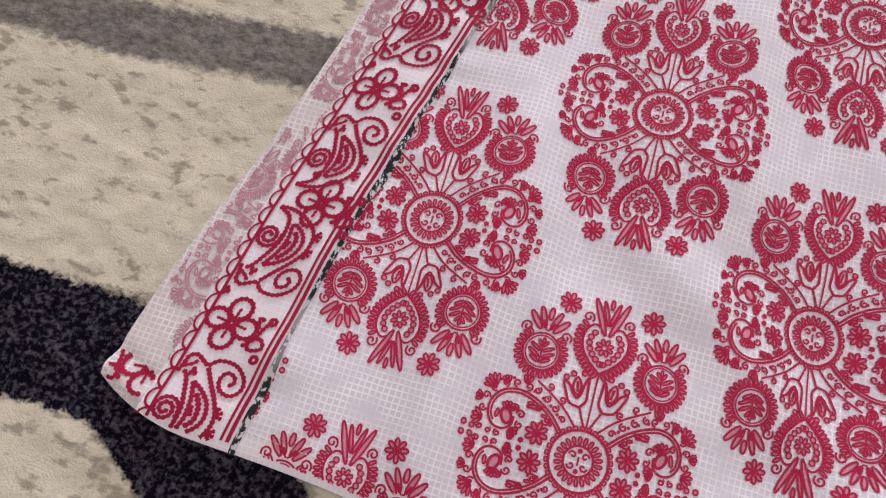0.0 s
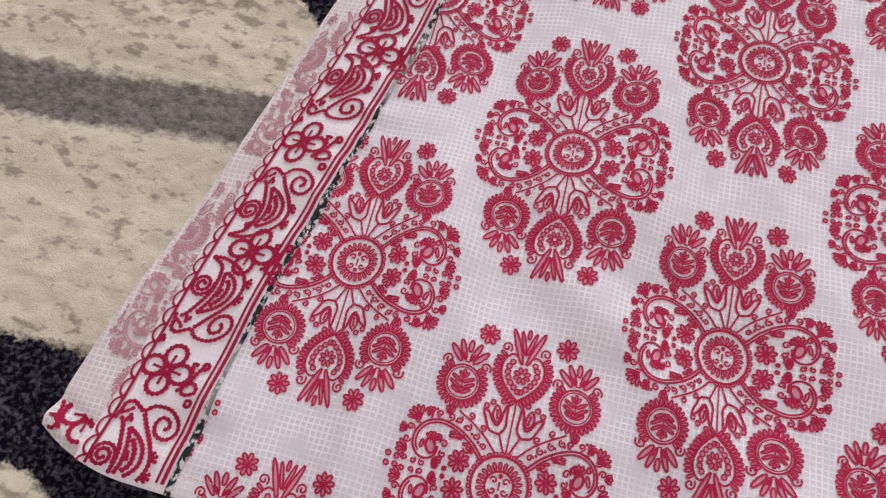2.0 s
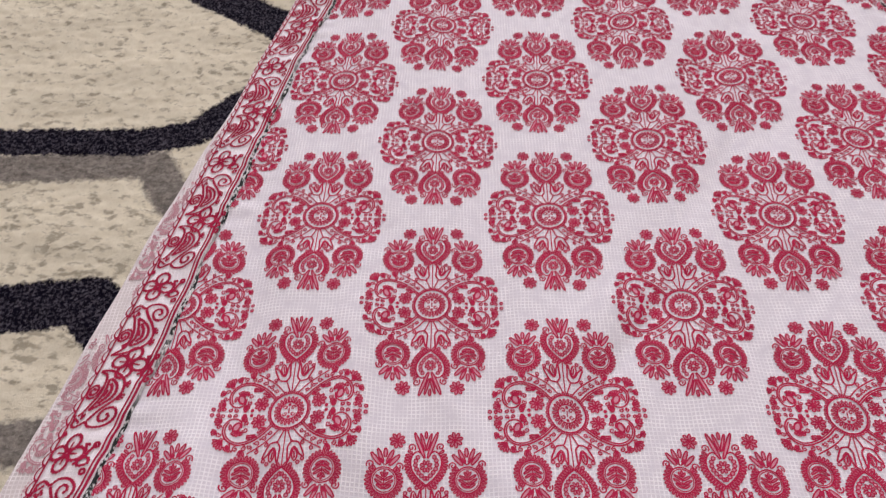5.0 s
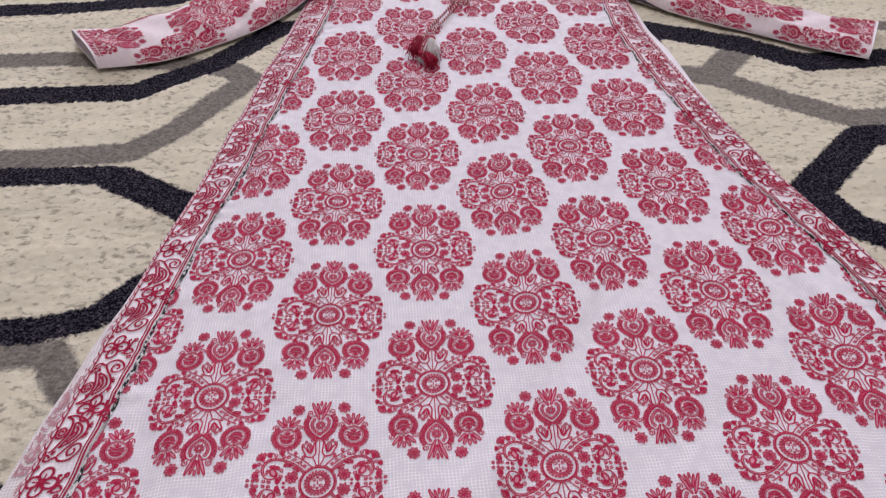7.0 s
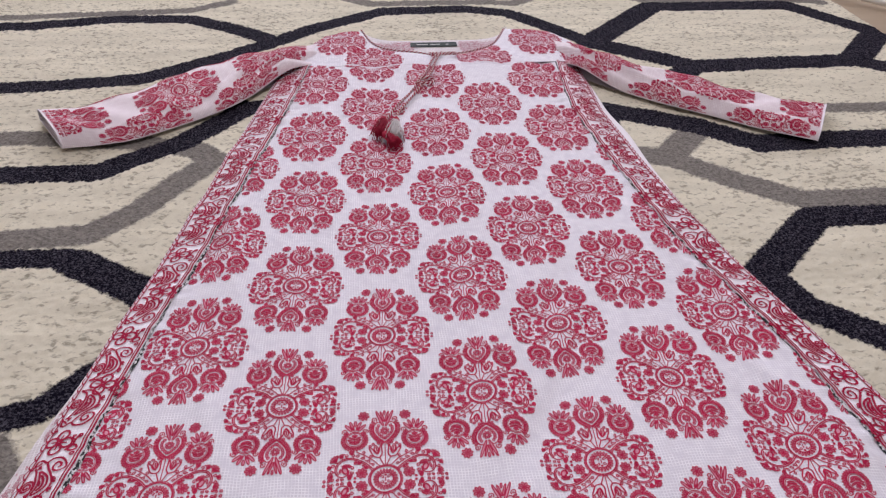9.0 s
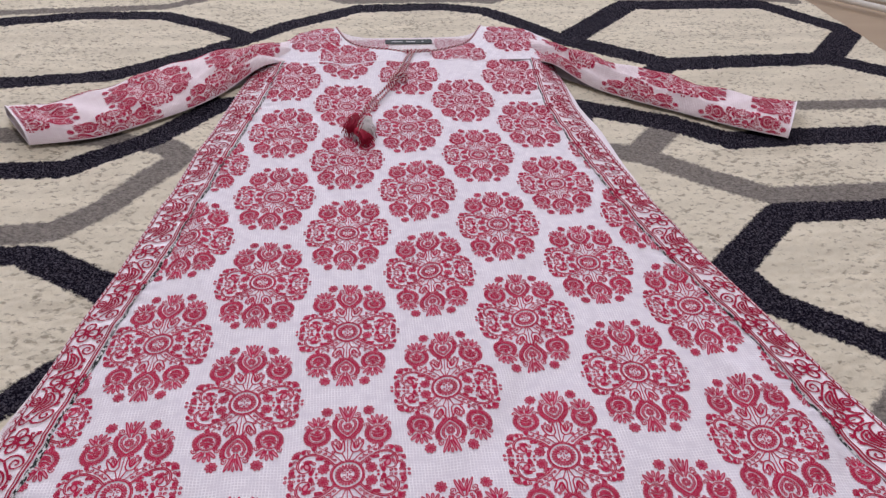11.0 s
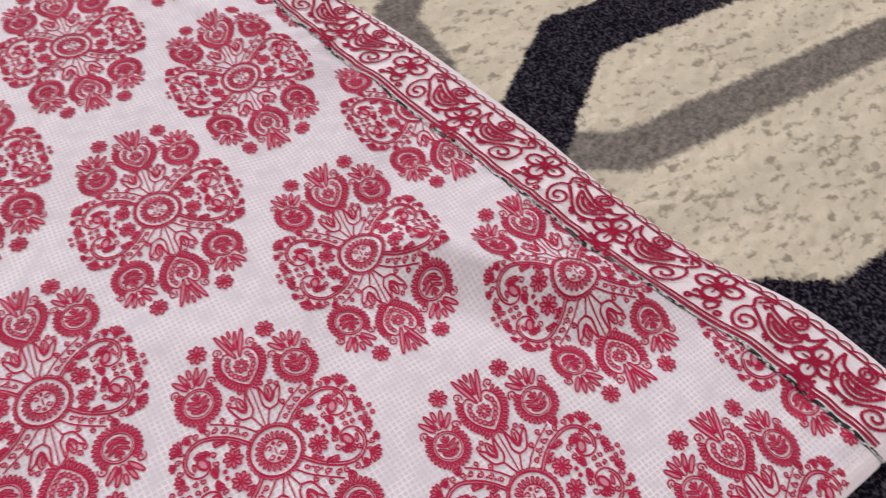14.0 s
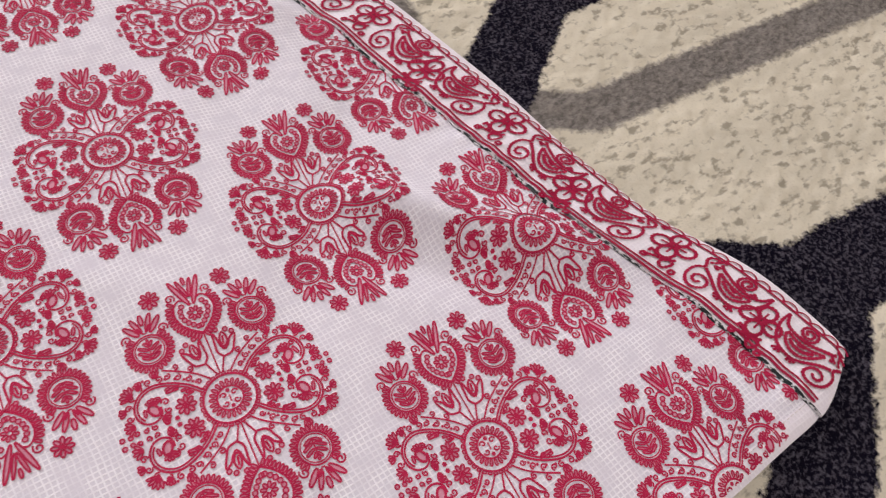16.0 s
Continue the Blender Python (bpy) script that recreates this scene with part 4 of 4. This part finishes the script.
# ---- sleeves ----
def sleeve(far, near, rise, meds, ridge_up):
    """A flattened sleeve between its far and near edge lines, open at the cuff."""
    L = 48
    fe, ne = spline(far, L), spline(near, L)
    length = np.linalg.norm(np.diff((fe + ne) / 2, axis=0), axis=1).sum()
    s_axis = np.linspace(0, 1, L)

    def surface(s, w, upper=True):
        """s along the sleeve, w from -1 (near) to 1 (far)."""
        f = np.stack([np.interp(s, s_axis, fe[:, k]) for k in (0, 1)], -1)
        n = np.stack([np.interp(s, s_axis, ne[:, k]) for k in (0, 1)], -1)
        p = (f + n) / 2 + (f - n) / 2 * w[..., None]
        hgt = np.interp(s, [0, 0.16, 0.5, 0.9, 1], rise)
        dome = np.clip(1 - np.abs(w) ** 4.5, 0, 1) ** 0.6
        wr = 0.0030 * np.sin(s * 17 + w * 2.4) * np.sin(s * 7 + 1) + 0.0013 * np.sin(s * 39 - w * 5) + ridge_up * np.exp(-((w + 0.10 + 0.75 * s) / 0.13) ** 2) * np.exp(-s * 1.6) - 0.8 * ridge_up * np.exp(-((w + 0.42 + 0.75 * s) / 0.15) ** 2) * np.exp(-s * 1.8)
        if upper:
            z = 0.0035 + hgt * dome * (1 + 0.12 * w) + wr * dome
            # the near edge stands open at the armpit
            z = z + 0.013 * np.exp(-((s - 0.10) / 0.13) ** 2) * np.clip(-w, 0, 1) ** 2
        else:
            z = 0.0035 + (0.0005 - 0.0025 * dome) * np.interp(s, [0, 0.9, 1], [1, 1, 0.6])
        return np.concatenate([p, z[..., None]], -1)

    nu, nv = 40, 90
    w, s = np.meshgrid(np.linspace(-1, 1, nu), np.linspace(0, 1, nv))
    w = np.sign(w) * (1 - (1 - np.abs(w)) ** 1.5)
    up, lo = surface(s, w).reshape(-1, 3), surface(s, w, False).reshape(-1, 3)
    half = np.linalg.norm(fe - ne, axis=1).mean() / 2
    arc = half + 0.014
    uv = np.stack([s * length, np.sign(w) * (1 - (1 - np.abs(w)) ** (1 / 1.5)) * arc], -1).reshape(-1, 2)
    faces = np.vstack([grid_faces(nu, nv), grid_faces(nu, nv, nu * nv)[:, ::-1]])
    ob = mesh_from("sleeve", np.vstack([up, lo]), faces, M_SLEEVE, kurta, "flattened three-quarter sleeve with crimson medallions", np.vstack([uv, uv]))

    def inside(t, c):
        return (t > 0.001) & (t < length - 0.002) & (np.abs(c) < arc * 0.99)

    def place(t, c):
        a = np.clip(c / arc, -1, 1)
        q = surface(t / length, np.sign(a) * (1 - (1 - np.abs(a)) ** 1.5))
        q[:, 2] += 0.0006
        return q

    for t, c in meds:
        stamp("printed_medallion", t * length, c, math.pi / 2, inside, place, M_PRINT, ob)
    # cuff rim, a soft double fold
    ww = np.linspace(-1, 1, 30)
    one = np.ones(30)
    ring = np.vstack([surface(one, ww), surface(one, ww[::-1], False)])
    v, f = tube(np.vstack([ring, ring[:1]]), 0.0009, 6)
    mesh_from("cuff_edge", v, f, M_BAND, ob)
    return ob


sleeve([(-0.128, 1.040), (-0.189, 0.999), (-0.245, 0.975), (-0.333, 0.897), (-0.386, 0.858), (-0.440, 0.836)],
       [(-0.128, 0.960), (-0.180, 0.915), (-0.236, 0.845), (-0.312, 0.785), (-0.352, 0.770), (-0.393, 0.764)],
       (0.008, 0.021, 0.018, 0.015, 0.019), ((0.20, 0.004), (0.58, -0.002), (0.98, -0.008), (0.33, -0.062), (0.73, -0.064), (0.39, 0.068), (0.79, 0.068)), 0.0045)
sleeve([(0.205, 1.045), (0.262, 0.965), (0.316, 0.912), (0.400, 0.850), (0.455, 0.824), (0.506, 0.806)],
       [(0.205, 0.950), (0.233, 0.905), (0.292, 0.846), (0.351, 0.800), (0.405, 0.758), (0.455, 0.728)],
       (0.008, 0.022, 0.020, 0.015, 0.013), ((0.24, 0.014), (0.63, 0.010), (1.01, 0.004), (0.08, -0.052), (0.47, -0.058), (0.84, -0.060), (0.43, 0.080), (0.83, 0.080)), 0.0080)


# ---- neck cord and tassels ----
def twisted(name, path, r, parent, label, pitch=0.006):
    p = np.asarray(path)
    n = len(p)
    s = np.concatenate([[0], np.cumsum(np.linalg.norm(np.diff(p, axis=0), axis=1))])
    tan = np.gradient(p, axis=0)
    tan /= np.linalg.norm(tan, axis=1)[:, None] + 1e-12
    side = np.cross(tan, [0.02, 0.03, 1.0])
    side /= np.linalg.norm(side, axis=1)[:, None] + 1e-12
    up = np.cross(side, tan)
    root = tagged(new(name), label)
    root.parent = kurta
    for k, m in ((0, M_RED), (1, M_WHITE)):
        a = s / pitch * 2 * np.pi + k * np.pi
        q = p + r * 0.55 * (np.cos(a)[:, None] * side + np.sin(a)[:, None] * up)
        v, f = tube(q, r * 0.62, 5)
        mesh_from("red_strand" if k == 0 else "white_strand", v, f, m, root)
    return root


nk = spline(NECK, 420)
twisted("neck_piping", np.column_stack([nk[:, 0], nk[:, 1] - 0.001, yoke_height(nk[:, 0], nk[:, 1] - 0.002) + 0.0020]), 0.0012, kurta, "twisted red and white cord edging the neckline")


def lay(points, n, lift):
    q = spline(points, n)
    return np.column_stack([q, np.where(q[:, 1] > YOKE, yoke_height(q[:, 0], q[:, 1]), drape(q[:, 0], q[:, 1])) + lift])


cord_a = lay([(0.040, 0.996), (0.028, 0.962), (0.016, 0.920), (0.002, 0.884), (-0.020, 0.842), (-0.036, 0.808), (-0.043, 0.790)], 260, 0.0038)
cord_b = lay([(0.043, 0.996), (0.032, 0.957), (0.021, 0.915), (0.006, 0.878), (-0.012, 0.842), (-0.026, 0.810), (-0.030, 0.788)], 260, 0.0036)
tie_a = twisted("tie_cord", cord_a, 0.0014, kurta, "twisted red and white tie cord ending in a crimson tassel")
tie_b = twisted("tie_cord", cord_b, 0.0014, kurta, "twisted red and white tie cord ending in a white and red tassel")
knot = lay([(0.000, 0.886), (0.010, 0.900), (0.024, 0.894), (0.018, 0.882), (0.003, 0.884), (0.009, 0.897), (0.020, 0.888)], 160, 0.0050)
twisted("cord_knot", knot, 0.0014, kurta, "knot in the red and white tie cord")
bow = lay([(0.038, 0.997), (0.026, 0.987), (0.030, 0.974), (0.048, 0.984), (0.062, 0.974), (0.058, 0.990), (0.042, 0.996)], 200, 0.0045)
twisted("cord_bow", bow, 0.0013, kurta, "small bow of red and white cord at the neckline")


def tassel(parent, x, y, ang, length, red_share, spread, label):
    pieces_r, pieces_w = [], []
    rng = random.Random(int(1000 * (x + 2)))
    for i in range(130):
        a = ang + rng.gauss(0, spread)
        L = length * rng.uniform(0.75, 1.05)
        r0 = rng.uniform(0, 0.004)
        t0 = rng.uniform(0, 6.28)
        bx, by, bz = x + r0 * math.cos(t0), y + r0 * math.sin(t0) * 0.5, 0.014 + r0 * math.sin(t0)
        pts = []
        for j in range(6):
            t = j / 5
            pts.append((bx + L * t * math.cos(a) + 0.001 * rng.uniform(-1, 1), by + L * t * math.sin(a) + 0.001 * rng.uniform(-1, 1),
                        bz + 0.004 * math.sin(t * 2.6) - 0.004 * t * rng.random()))
        th = tube(np.array(pts), 0.00045, 3)
        if red_share < 1 and rng.random() > red_share:
            pieces_w.append(th)
        else:
            pieces_r.append(th)
    root = new("tassel")
    root.parent = parent
    tagged(root, label)
    for pcs, m, nm in ((pieces_r, M_RED, "red_threads"), (pieces_w, M_WHITE, "white_threads")):
        if pcs:
            v, f = join(pcs)
            mesh_from(nm, v, f, m, root)
    bm = bmesh.new()
    bmesh.ops.create_uvsphere(bm, u_segments=14, v_segments=10, radius=0.0046, matrix=Matrix.Translation((x, y, 0.0145)) @ Matrix.Diagonal((1, 1.3, 1, 1)))
    part("binding", bm, M_RED, root)


tassel(tie_a, -0.044, 0.788, -1.72, 0.038, 1.0, 0.11, "crimson thread tassel")
tassel(tie_b, -0.030, 0.786, -1.66, 0.044, 0.08, 0.12, "white thread tassel with crimson flecks")
tassel(tie_a, -0.043, 0.752, -1.15, 0.026, 1.0, 0.14, "crimson lower thread tassel")


# ---- things at the far edge of the rug ----
def rod(points, r, label):
    v, f = tube(spline(points, 30), r, 12)
    return tagged(mesh_from("metal_rod", v, f, M_ROD, None), label, "metal rod")


rod([(0.735, 1.315, 0.004), (0.86, 1.185, 0.0), (1.05, 1.0, -0.006)], 0.0055, "white enamelled metal rod lying across the beige floor")
rod([(0.82, 1.335, -0.004), (0.93, 1.215, -0.006), (1.15, 0.98, -0.007)], 0.0045, "thin white enamelled metal rod lying on the beige floor")
rod([(0.64, 1.262, 0.005), (0.665, 1.254, 0.005), (0.69, 1.247, 0.005)], 0.0065, "short white rounded rod end resting on the rug")
